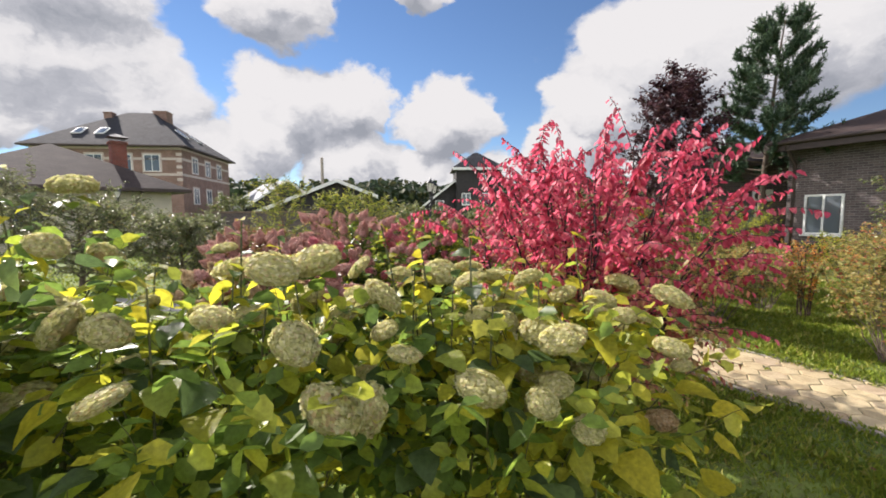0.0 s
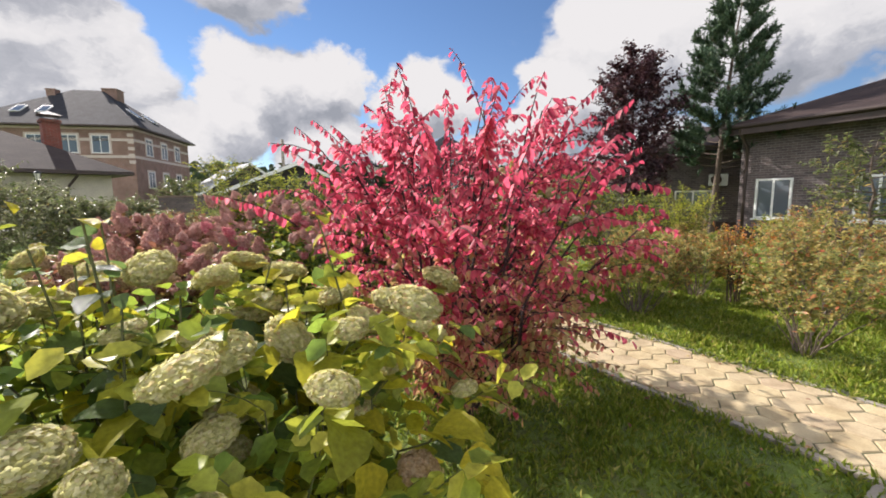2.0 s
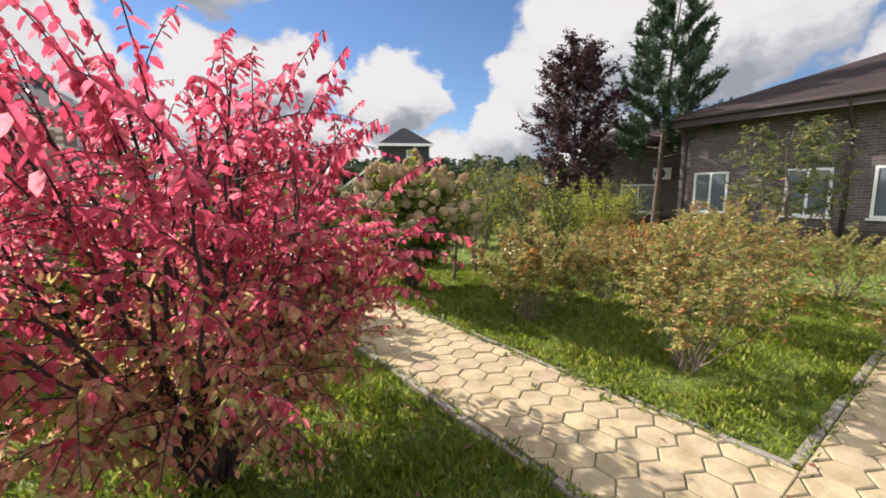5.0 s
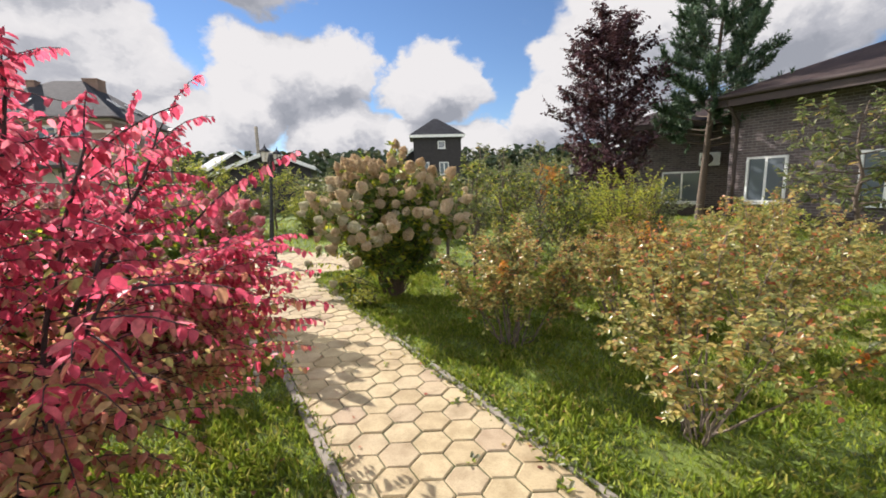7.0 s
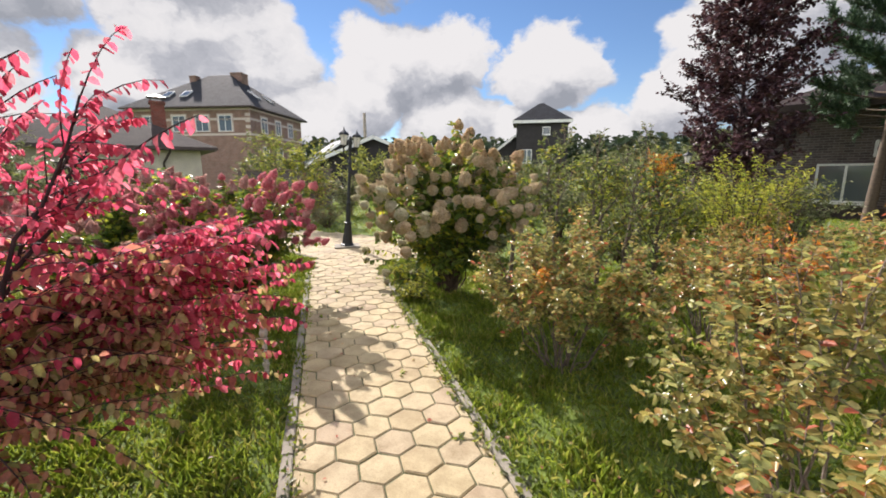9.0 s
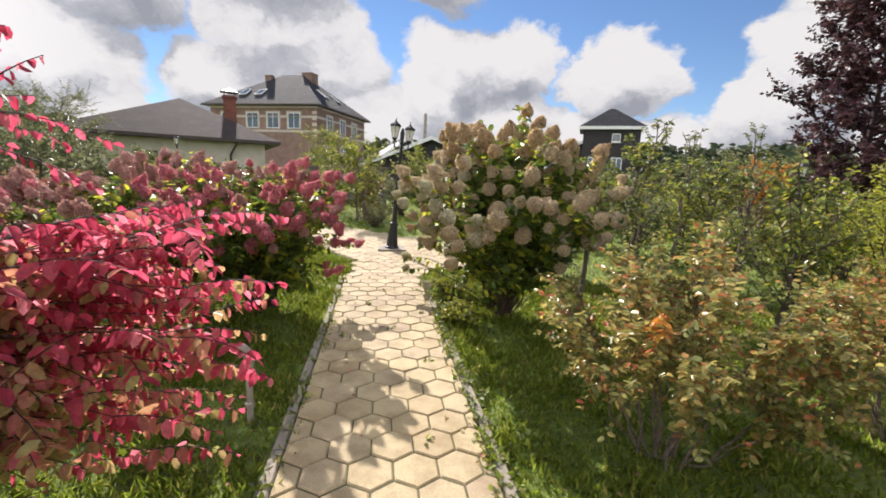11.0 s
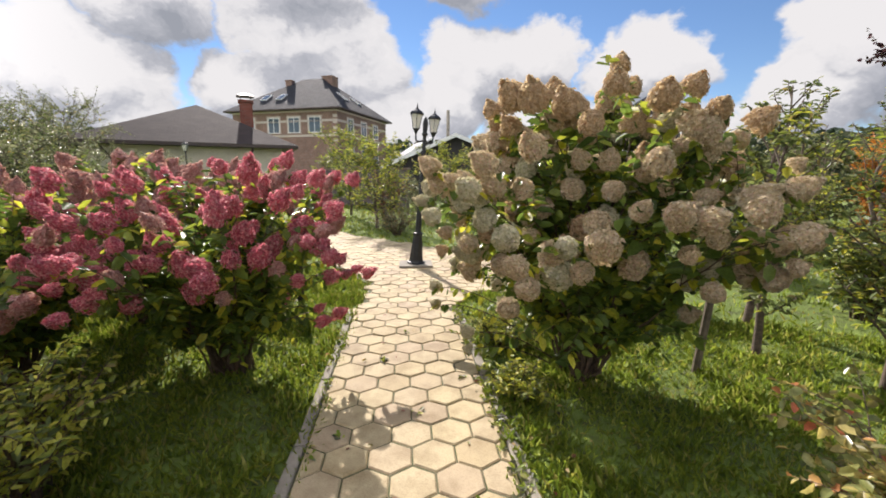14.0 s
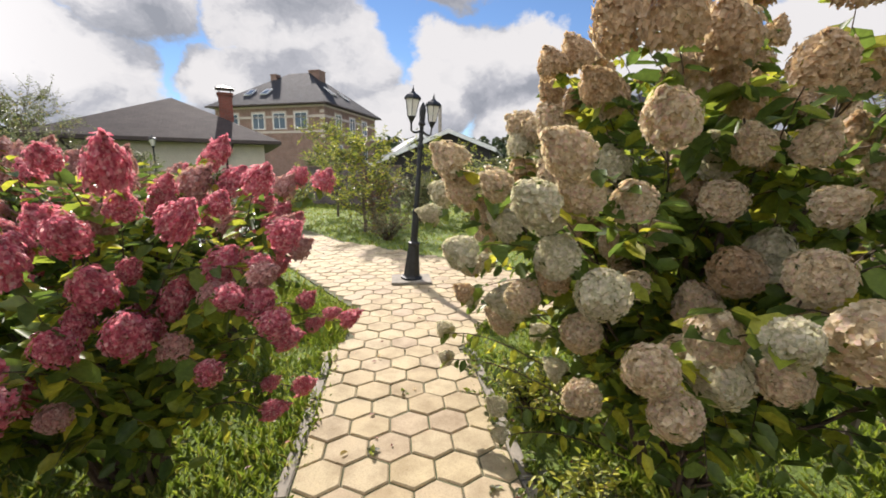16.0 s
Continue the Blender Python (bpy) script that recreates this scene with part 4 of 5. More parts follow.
def villa():
    yaw = math.degrees(math.atan2(0.17, 0.985))
    c = Vector((-33.5, 45.6))
    ob, roof = hip_house("brick_villa", "two-storey tan brick villa with a grey hip roof", c, yaw, 15.5, 14.8, 8.6, 13.9, 0.8, M_TANBRICK, M_GREYROOF, 1.6, "tan brick wall with pale bands", "dark grey tiled hip roof", -1.7)
    # the plot lies a little higher than the garden
    ob.matrix_basis = pose(c.x, c.y, 1.16, 0, 0, yaw) @ Matrix.Scale(0.84, 4)
    for z in (5.2, 7.0, 8.2):
        for x0, y0, x1, y1 in ((-7.78, -7.44, 7.78, -7.404), (7.754, -7.4, 7.79, 7.4)):
            part("stone_band", box_bm((x0, y0, z, x1, y1, z + 0.28)), M_BAND, ob, "pale stone string course")
    for k in range(5):
        part("quoin", box_bm((7.2, -7.46, 4.6 + 0.72 * k, 7.81, -7.406, 4.95 + 0.72 * k)), M_BAND, ob)
    for x in (-5.2, -1.4, 1.6, 4.6):
        window_on(ob, x, -7.4, 5.7, 1.7, 1.9, 0, 2, 0.06, M_BAND)
    for y in (-4.0, -0.2, 3.6):
        window_on(ob, 7.75, y, 5.7, 1.5, 1.9, 90, 2, 0.06, M_BAND)
        window_on(ob, 7.75, y, 2.0, 1.5, 1.9, 90, 2, 0.06, M_BAND)
    chimney(ob, -3.0, -1.2, 10.5, 13.6, 0.9, M_TANBRICK, M_IRON)
    chimney(ob, 2.3, 0.6, 10.5, 14.2, 1.6, M_TANBRICK, M_IRON)
    for x, y, turn in ((-1.6, -5.2, 0), (-4.0, -5.2, 0), (5.6, -2.0, 90), (5.6, 1.6, 90)):
        sk = part("skylight", box_bm((-0.5, -0.8, 0.02, 0.5, 0.8, 0.12)), M_WHITE, roof, "white-framed roof window")
        run = 8.2 - 5.2 if turn == 0 else 8.55 - 5.6
        slope = math.atan2(5.3, 8.2) if turn == 0 else math.atan2(5.3, 8.55 - 1.6)
        sk.matrix_basis = pose(x, y, 8.6 + run * math.tan(slope), 0, 0, turn) @ pose(0, 0, 0, math.degrees(slope), 0, 0)
        part("pane", box_bm((-0.42, -0.7, 0.124, 0.42, 0.7, 0.13)), M_GLASS, sk)


def gable_house(name, label, apex, yaw, left, right, depth, base_drop, roof_mat, z_left, z_right):
    """A dark timber house whose gable faces local -y; the apex stands at the origin."""
    ob = thing(name, apex[0], apex[1], label, "house", "", 0.0, yaw)
    za = apex[2]
    f0 = [(-left, 0), (right, 0)]
    kl, kr = (za - z_left) / left, (za - z_right) / right
    wl, wr = left * 0.86, right * 0.86
    v = [(-wl, 0, -0.1), (wr, 0, -0.1), (wr, 0, za - kr * wr - 0.1), (0, 0, za - 0.1), (-wl, 0, za - kl * wl - 0.1)]
    n = len(v)
    v += [(x, depth, z) for x, y, z in v]
    faces = [tuple(range(n)), tuple(range(2 * n - 1, n - 1, -1))] + [(k, n + k, n + (k + 1) % n, (k + 1) % n) for k in range(n)]
    me = mesh_from("wall", v, faces, [M_DARKWOOD])
    uv_box(me)
    part_mesh("wall", me, ob, "dark stained board wall")
    o = 0.5
    rv, rf = [], []
    for sx, reach, z in ((-1, left, z_left), (1, right, z_right)):
        k = len(rv)
        rv += [(0, -o, za), (sx * reach, -o, z), (sx * reach, depth + o, z), (0, depth + o, za), (0, -o, za - 0.14), (sx * reach, -o, z - 0.14), (sx * reach, depth + o, z - 0.14), (0, depth + o, za - 0.14)]
        rf += [tuple(k + q for q in face) for face in ((0, 1, 2, 3), (7, 6, 5, 4), (0, 4, 5, 1), (1, 5, 6, 2), (2, 6, 7, 3))]
    me = mesh_from("roof", rv, rf, [roof_mat])
    uv_box(me)
    roof = part_mesh("roof", me, ob)
    for sx, reach, z in ((-1, left, z_left), (1, right, z_right)):
        bm = bmesh.new()
        q = [bm.verts.new(p) for p in ((0, -o - 0.04, za + 0.03), (sx * reach, -o - 0.04, z + 0.03), (sx * reach, -o - 0.04, z - 0.22), (0, -o - 0.04, za - 0.22))]
        face = bm.faces.new(q)
        ex = bmesh.ops.extrude_face_region(bm, geom=[face])
        bmesh.ops.translate(bm, vec=(0, 0.035, 0), verts=[g for g in ex["geom"] if isinstance(g, bmesh.types.BMVert)])
        bmesh.ops.recalc_face_normals(bm, faces=bm.faces[:])
        part("bargeboard", bm, M_WHITE, roof, "white bargeboard")
    return ob


brick_house()
annex()
villa()
low = gable_house("dark_timber_house", "low black timber house with white bargeboards", (-8.0, 30.6, 4.15), 14, 5.6, 2.9, 9.0, 0, M_PALEROOF, 1.9, 3.0)
part_mesh("flue", tube_mesh("flue", M_KERB, [([(-1.2, 3.0, 3.4), (-1.2, 3.0, 4.8), (-1.2, 3.0, 6.1)], 0.12, 0.12)], 8), low, "slim grey metal flue")
back = gable_house("pale_roofed_house", "house with a pale metal roof", (-18.0, 46.0, 5.5), 40, 5.0, 3.0, 9.0, 0, M_PALEROOF, 2.2, 3.4)
tower, tower_roof = hip_house("dark_timber_tower", "tall black timber house with white trim", (2.9, 45.5), 4, 4.6, 4.6, 6.3, 8.1, 0.35, M_DARKWOOD, M_GREYROOF, 0.2)
part("eaves_board", box_bm((-2.68, -2.70, 6.02, 2.68, -2.662, 6.28)), M_WHITE, tower_roof, "white eaves board")
window_on(tower, 0.4, -2.3, 5.0, 0.7, 0.7, 0, 1)
window_on(tower, -1.3, -2.3, 2.5, 0.9, 1.2, 0, 2)
window_on(tower, 0.6, -2.3, 2.5, 0.9, 1.2, 0, 2)
lean = gable_house("dark_timber_porch", "black timber side wing with white edging", (0.6, 44.0, 5.1), 4, 5.4, 1.2, 5.0, 0, M_GREYROOF, 0.9, 4.2)
window_on(lean, -1.6, 0, 1.9, 0.9, 1.1, 0, 2)


def garden_wall():
    ob = thing("boundary_wall", -9.5, 22.0, "low grey-brown boundary wall with a red coping", "wall", "", 0, -8)
    me = bpy.data.meshes.new("wall")
    bm = box_bm((-3.0, 0, -0.1, 3.0, 0.25, 1.75))
    bm.to_mesh(me)
    bm.free()
    me.materials.append(M_GREYBRICK)
    uv_box(me)
    part_mesh("wall", me, ob)
    part("coping", box_bm((-3.05, -0.05, 1.754, 3.05, 0.30, 1.84), bevel=0.01), M_REDBRICK, ob, "red coping")


garden_wall()


# ---- shrubs ----
def red_bush():
    ob = thing("spindle_bush", 1.58, 3.93, "crimson spindle bush in full autumn colour", "bush")
    g = Growth(3)
    g.shrub(30, 1.28, 2.18, 26, 0.42, 16, 0.062, droop=0.9, foot=0.10, low=0.17, radius=0.015, rise=0.22, flat=0.34, splay=0.5, twig_droop=0.15)
    # long shoots that stand out of the crown, hung with single leaves
    rng = g.rng
    for k in range(34):
        a = rng.random() * 6.28
        r = 0.2 + 0.9 * rng.random()
        z = 2.10 - 0.32 * r * r + 0.1 * rng.random()
        p = np.array((r * math.cos(a), r * math.sin(a), z - 0.35))
        ln = 0.34 + 0.32 * rng.random()
        way = unit(np.array((0.6 * r * math.cos(a), 0.6 * r * math.sin(a), 0.9)) + rng.normal(0, 0.15, 3))
        line = arc(p, p + way * ln * 0.6, p + way * ln + np.array((0.12 * math.cos(a), 0.12 * math.sin(a), -0.06)), 7)
        g.stems.append((line, 0.005, 0.002))
        g.leaf_row(line, 20, 0.07, 1.6, 0.2, 0.2)
    # low sprays that reach the lawn and the path
    for k in range(46):
        a = -2.2 + rng.random() * 4.8
        p = np.array((0.35 * math.cos(a), 0.35 * math.sin(a), 0.3 + 0.5 * rng.random()))
        r = 0.6 + 0.6 * rng.random()
        e = np.array((r * math.cos(a), r * math.sin(a), 0.18 + 0.75 * rng.random()))
        line = arc(p, (p + e) / 2 + np.array((0, 0, 0.25)), e, 7)
        g.stems.append((line, 0.006, 0.002))
        g.leaf_row(line, 22, 0.065, 0.9, 0.4, 0.3)
        for q in range(3):
            i = 2 + q
            e2 = line[i] + unit(np.array((math.cos(a + rng.normal(0, 0.8)), math.sin(a + rng.normal(0, 0.8)), 0.05))) * 0.35
            tw = arc(line[i], (line[i] + e2) / 2 + np.array((0, 0, 0.06)), e2, 5)
            g.twigs.append((tw, 0.003, 0.0015))
            g.leaf_row(tw, 14, 0.06, 0.9)

    # sprays that lean out over the lawn beside the path
    for k in range(44):
        e = np.array((0.22 + 0.70 * rng.random(), 0.80 + 0.50 * rng.random(), 0.40 + 0.95 * rng.random()))
        p = np.array((0.15, 0.25, 0.5 + 0.5 * rng.random()))
        line = arc(p, (p + e) / 2 + np.array((0, 0, 0.22)), e, 7)
        g.stems.append((line, 0.006, 0.002))
        g.leaf_row(line, 26, 0.078, 0.9, 0.4, 0.25)
        for q in range(7):
            foot = line[2 + q % 5]
            e2 = foot + unit(rng.normal(0, 0.6, 3) * (1, 1, 0.2) + np.array((0.5, 0.6, 0))) * 0.34
            tw = arc(foot, (foot + e2) / 2 + np.array((0, 0, 0.05)), e2, 5)
            g.twigs.append((tw, 0.003, 0.0015))
            g.leaf_row(tw, 14, 0.07, 0.9)

    def pick(at, rng):
        low = np.clip((1.5 - at[:, 2]) / 0.7, 0, 1) * 0.95
        inner = np.hypot(at[:, 0], at[:, 1]) < 1.1
        return (rng.random(len(at)) < low * np.where(inner, 1.0, 0.5)).astype(int)

    dress(ob, g, M_STEM_DARK, [M_RED, M_RED_LOW], pick, 0.60)


red_bush()

# flower heads, shared by the shrubs that carry them
HEADS = {}
for kind, mats, shape in (("cream", M_CREAM, "cone"), ("ivory", M_CREAM_WHITE, "cone"), ("tan", M_TAN, "cone"), ("pink", M_PINK, "cone"), ("dusky", M_DUSKY, "cone"), ("lime", M_LIME, "dome")):
    HEADS[kind] = [flower_head_mesh("flower_head", [mats], 7 * k + len(kind), (330 if kind in ("cream", "ivory", "tan") else 420) if kind != "lime" else 340, (0.105 if kind in ("cream", "ivory", "tan") else 0.105) if kind != "lime" else 0.095, shape, kind in ("pink", "dusky")) for k in range(2)]


def heads_on(ob, spots, size, rng, squash=(0.9, 1.3)):
    for at, way, kind, scale in spots:
        me = HEADS[kind][int(rng.integers(0, 2))]
        part_mesh("flower_head", me, ob, "", aim(at, way, size * scale, rng.random() * 6.28, rng.uniform(*squash)))


def panicle_hydrangea(name, x, y, label, seed, spread, height, heads, kinds, size, stems=30, leaves=7, leaf=0.10, leaf_mats=None, top=None, low_kind=None, flat=0.4, reach=()):
    ob = thing(name, x, y, label, "hydrangea")
    g = Growth(seed)
    g.shrub(stems, spread * 0.86, height * 0.93, 13, 0.24 * spread + 0.05, leaves, leaf, droop=0.35, foot=0.16, low=0.22, radius=0.012, rise=0.6, flat=flat)
    rng = g.rng
    spots, taken = [], []
    order = sorted(g.tips, key=lambda tp: -np.hypot(tp[0][0], tp[0][1]) / spread - tp[0][2] / height + 0.5 * rng.random())
    for p, way in order:
        if p[2] < 0.16 * height or len(spots) >= heads:
            continue
        if taken and min(np.linalg.norm(np.array(taken) - p, axis=1)) < size * 1.12:
            continue
        taken.append(p)
        h = p[2] / height
        w = unit(unit(way) * 0.5 + np.array((p[0], p[1], 0)) / spread * 0.7 + np.array((0, 0, 0.9 * h)) + rng.normal(0, 0.15, 3))
        kind = kinds[int(rng.integers(0, len(kinds)))]
        if top and h > 0.82:
            kind = top
        if low_kind and h < 0.30:
            kind = low_kind
        spots.append((p - w * size * 0.2, w, kind, 0.75 + 0.55 * rng.random()))
    # low branches that lean out with a head each
    for rx, ry, rz in reach:
        e = np.array((rx - x, ry - y, rz))
        line = arc(e * (0.25, 0.25, 0.5), e * (0.7, 0.7, 1.0) + np.array((0, 0, 0.12)), e, 7)
        g.stems.append((line, 0.006, 0.003))
        g.leaf_row(line, 12, leaf, 0.9, 0.4, 0.3)
        w = unit(np.array((e[0], e[1], 0.35)) + rng.normal(0, 0.25, 3))
        spots.append((e, w, low_kind or kinds[0], 0.7 + 0.3 * rng.random()))
    heads_on(ob, spots, size, rng, (0.9, 1.3) if "cream" in kinds else (1.1, 1.6))
    dress(ob, g, M_STEM, leaf_mats or [M_PANLEAF], None, 0.6)
    return ob


panicle_hydrangea("cream_hydrangea", 2.76, 8.55, "tall panicle hydrangea with cream and pinkish flower heads", 17, 1.34, 2.14, 260, ("cream", "cream", "cream", "ivory", "tan"), 0.104, 52, 10, 0.115, None, "tan", "ivory", 0.48, [(1.46, 8.72, 0.48), (1.55, 8.95, 0.62), (1.62, 8.80, 0.72), (1.52, 8.60, 0.36), (1.80, 8.93, 0.60), (1.90, 8.42, 0.22), (1.95, 8.33, 0.13), (2.10, 8.55, 0.62), (2.22, 8.40, 0.50), (2.0, 8.62, 0.85), (1.72, 8.70, 0.95)])
panicle_hydrangea("rose_hydrangea", 0.32, 7.45, "panicle hydrangea with rose-red flower heads", 23, 1.22, 1.54, 175, ("pink", "pink", "pink", "pink", "dusky"), 0.080, 56, 10, 0.10, None, None, None, 0.38, [(0.97, 8.12, 0.72), (1.05, 8.16, 0.68), (0.90, 8.02, 0.80), (0.98, 7.98, 0.70), (1.06, 7.60, 0.45), (0.96, 7.70, 0.50), (0.70, 7.62, 0.55), (1.0, 7.86, 0.42)])
panicle_hydrangea("rose_hydrangea", -0.75, 6.55, "panicle hydrangea with faded rose flower heads", 29, 1.1, 1.35, 90, ("pink", "dusky", "dusky"), 0.085, 38, 9, 0.10, None, None, None, 0.5)
panicle_hydrangea("dusky_hydrangea", -1.35, 7.75, "tall panicle hydrangea with dusky brown-pink flower heads", 31, 0.9, 1.68, 90, ("dusky",), 0.11, 30, 8, 0.10, None, None, None, 0.3)
panicle_hydrangea("dusky_hydrangea", -2.55, 7.0, "panicle hydrangea with dusky brown-pink flower heads", 37, 0.9, 1.4, 70, ("dusky",), 0.11, 26, 8, 0.10, [M_BROWNRED], None, None, 0.3)

panicle_hydrangea("dusky_hydrangea", -1.45, 5.0, "panicle hydrangea with dried brown-pink flower heads", 39, 0.95, 1.2, 60, ("dusky", "dusky", "tan"), 0.11, 28, 8, 0.10, [M_BROWNRED], None, None, 0.35)

YELLOW_SHOOT, GREEN_SHOOT = broad_leaf_mesh("leaf", M_YELLOW_BIG, 2), broad_leaf_mesh("leaf", M_HEDGE_BIG, 3)


def smooth_hydrangea(x, y, seed, spread, height, heads, yellow, broad):
    """Smooth hydrangea: broad heart-shaped leaves on upright stems, round lime-green heads on top."""
    ob = thing("lime_hydrangea", x, y, "smooth hydrangea with broad green leaves and round lime flower heads" if not yellow else "yellowing smooth hydrangea with round lime-tan flower heads", "hydrangea", "hydrangea hedge")
    g = Growth(seed)
    g.shrub(30, spread, height * 0.95, 7, 0.26, 6, 0.10, droop=0.3, foot=0.3, low=0.35, radius=0.007, rise=0.9, flat=0.22)
    rng = g.rng
    spots, taken = [], []
    for p, way in sorted(g.tips, key=lambda tp: -tp[0][2] + (1.3 if yellow else 0.75) * rng.random()):
        if len(spots) >= heads or p[2] < 0.25:
            continue
        if taken and min(np.linalg.norm(np.array(taken) - p, axis=1)) < 0.17:
            continue
        taken.append(p)
        w = unit(np.array((0.5 * p[0], 0.5 * p[1], 0.9)) + rng.normal(0, 0.25, 3))
        spots.append((p, w, "tan" if yellow and p[2] < 0.8 and rng.random() < 0.5 else "lime", 0.6 + 0.65 * rng.random()))
    heads_on(ob, spots, 0.132, rng, (0.48, 0.8))
    dress(ob, g, M_STEM_GREEN, [M_HEDGE, M_YELLOWGREEN], lambda at, r: (r.random(len(at)) < (0.8 if yellow else 0.15)).astype(int), 0.78)
    # upright shoots that overtop the heads, with yellowing leaves
    if height > 1.2:
        for k in range(7):
            a, r = rng.random() * 6.28, spread * 0.8 * rng.random()
            p = np.array((r * math.cos(a), r * math.sin(a), height * 0.6))
            e = p + np.array((rng.normal(0, 0.08), rng.normal(0, 0.08), height * 0.4 + 0.32 * rng.random()))
            part_mesh("shoot", tube_mesh("shoot", M_STEM_GREEN, [(arc(p, (p + e) / 2, e, 5), 0.005, 0.003)], 5), ob)
            for q in range(11):
                c = p + (e - p) * (0.2 + 0.8 * q / 10)
                b = 2.4 * q + rng.random()
                me = YELLOW_SHOOT if rng.random() < 0.65 else GREEN_SHOOT
                part_mesh("leaf", me, ob, "", aim_leaf(c, (math.cos(b), math.sin(b), rng.normal(-0.1, 0.45)), rng.normal(0, 0.35, 3) + np.array((0, 0, 1)), rng.uniform(0.06, 0.115) * (1.15 - 0.05 * q)))
    leaf = [broad_leaf_mesh("leaf", m, seed + k) for k, m in enumerate((M_HEDGE_BIG, M_HEDGE_BIG, M_YELLOW_BIG))]
    for k in range(broad):
        a = rng.random() * 6.28
        r = spread * math.sqrt(rng.random()) * 1.05
        z = height * (0.25 + 0.72 * rng.random()) * (1 - 0.2 * (r / spread) ** 2)
        way = (math.cos(a) + rng.normal(0, 0.4), math.sin(a) + rng.normal(0, 0.4), rng.normal(-0.25, 0.3))
        up = (rng.normal(0, 0.4) + 0.3 * math.cos(a), rng.normal(0, 0.4) + 0.3 * math.sin(a), 1)
        # yellowing leaves thin out low down, which puts the shade there into the colour
        me = leaf[2] if rng.random() < ((0.85 if z > 0.45 * height else 0.4) if yellow else 0.03 + 0.25 * (z > height * 0.75)) else leaf[int(rng.integers(0, 2))]
        part_mesh("leaf", me, ob, "", aim_leaf((r * math.cos(a), r * math.sin(a), z), way, up, rng.uniform(0.08, 0.14) * (1.12 if yellow else 1.0)))


smooth_hydrangea(0.92, 2.42, 41, 0.66, 1.30, 34, True, 190)
smooth_hydrangea(0.36, 2.30, 43, 0.66, 1.30, 26, False, 240)
smooth_hydrangea(-0.34, 2.0, 47, 0.66, 1.36, 24, False, 250)
smooth_hydrangea(-1.08, 1.8, 53, 0.66, 1.66, 22, False, 220)
smooth_hydrangea(-1.9, 1.65, 59, 0.66, 1.58, 14, False, 120)


def bronze_shrub(x, y, seed, spread, height, olive=0.4, stems=22, dense=11):
    ob = thing("blueberry_shrub", x, y, "multi-stemmed blueberry shrub with bronze and red autumn leaves", "shrub", "autumn shrubs on the lawn")
    g = Growth(seed)
    g.shrub(stems, spread, height, dense, 0.23, 13, 0.05, droop=0.2, foot=0.13, low=0.46, radius=0.0075, rise=0.45, flat=0.45, splay=0.62)
    # one spray in three turns red earlier
    def pick(at, r):
        c = np.array([noise.noise((a * 3.1 + seed, b * 3.1, c * 3.1)) for a, b, c in at])
        return np.where(c > 0.63, 2, (r.random(len(at)) < olive).astype(int))

    dress(ob, g, M_STEM_GREY, [M_BLUEBERRY, M_BLUEBERRY2, M_ORANGE], pick, 0.62)


for x, y, seed, spread, height, olive, stems, dense in ((5.12, 4.95, 61, 0.82, 1.36, 0.55, 20, 22), (4.2, 6.55, 67, 0.76, 1.2, 0.5, 22, 30), (6.35, 6.1, 71, 0.95, 1.45, 0.4, 19, 22), (5.55, 7.35, 73, 0.65, 1.05, 0.25, 16, 20), (7.5, 7.3, 79, 0.95, 1.4, 0.4, 18, 20), (6.7, 9.1, 83, 0.8, 1.15, 0.3, 16, 20), (8.9, 6.9, 89, 0.75, 1.0, 0.7, 16, 18), (7.0, 4.6, 97, 0.6, 0.8, 0.3, 14, 8)):
    bronze_shrub(x, y, seed, spread, height, olive, stems, dense)


def leafy_shrub(name, label, x, y, seed, spread, height, mats, size=0.06, stems=18, twigs=12, leaves=9, width=0.5, stem=M_STEM, low=0.2, rise=0.6, flat=0.35, category="shrub", share=0.3):
    ob = thing(name, x, y, label, category)
    g = Growth(seed)
    g.shrub(stems, spread, height, twigs, 0.32 * spread + 0.08, leaves, size, droop=0.2, foot=0.12, low=low, radius=0.012, rise=rise, flat=flat)
    dress(ob, g, stem, mats, (lambda at, r: (r.random(len(at)) < share).astype(int)) if len(mats) > 1 else None, width)
    return ob


leafy_shrub("yellow_shrub", "feathery yellow-green shrub on the lawn", 6.75, 9.9, 101, 0.85, 1.75, [M_YELLOWGREEN], 0.07, 26, 14, 9, 0.35, rise=1.3)
leafy_shrub("red_sprig_shrub", "small upright shrub with orange-red leaves", 5.85, 6.95, 115, 0.3, 1.2, [M_ORANGE, M_RED_LOW], 0.05, 9, 10, 9, 0.5, rise=1.3)
leafy_shrub("orange_shrub", "orange autumn shrub in front of the dark trees", 6.68, 14.8, 103, 0.5, 2.2, [M_ORANGE, M_YELLOWGREEN], 0.075, 22, 16, 10, share=0.12)
leafy_shrub("clipped_shrub", "low rounded grey-green shrub on the lawn", -2.45, 14.3, 107, 0.75, 0.62, [M_GREYGREEN, M_BROWNRED], 0.05, 26, 9, 9, flat=0.5)
leafy_shrub("low_lawn_plant", "low leafy plant under the cream hydrangea", 2.42, 8.05, 109, 0.22, 0.13, [M_YELLOWGREEN, M_GREEN], 0.05, 18, 8, 8)
leafy_shrub("low_lawn_plant", "low leafy plant beside the paved path", 2.0, 8.85, 111, 0.32, 0.20, [M_YELLOWGREEN, M_GREEN], 0.05, 16, 8, 8)
leafy_shrub("golden_shrub", "low golden-green shrub under the crimson bush", 0.62, 6.15, 113, 0.5, 0.55, [M_YELLOWGREEN, M_GREEN], 0.06, 18, 9, 9)
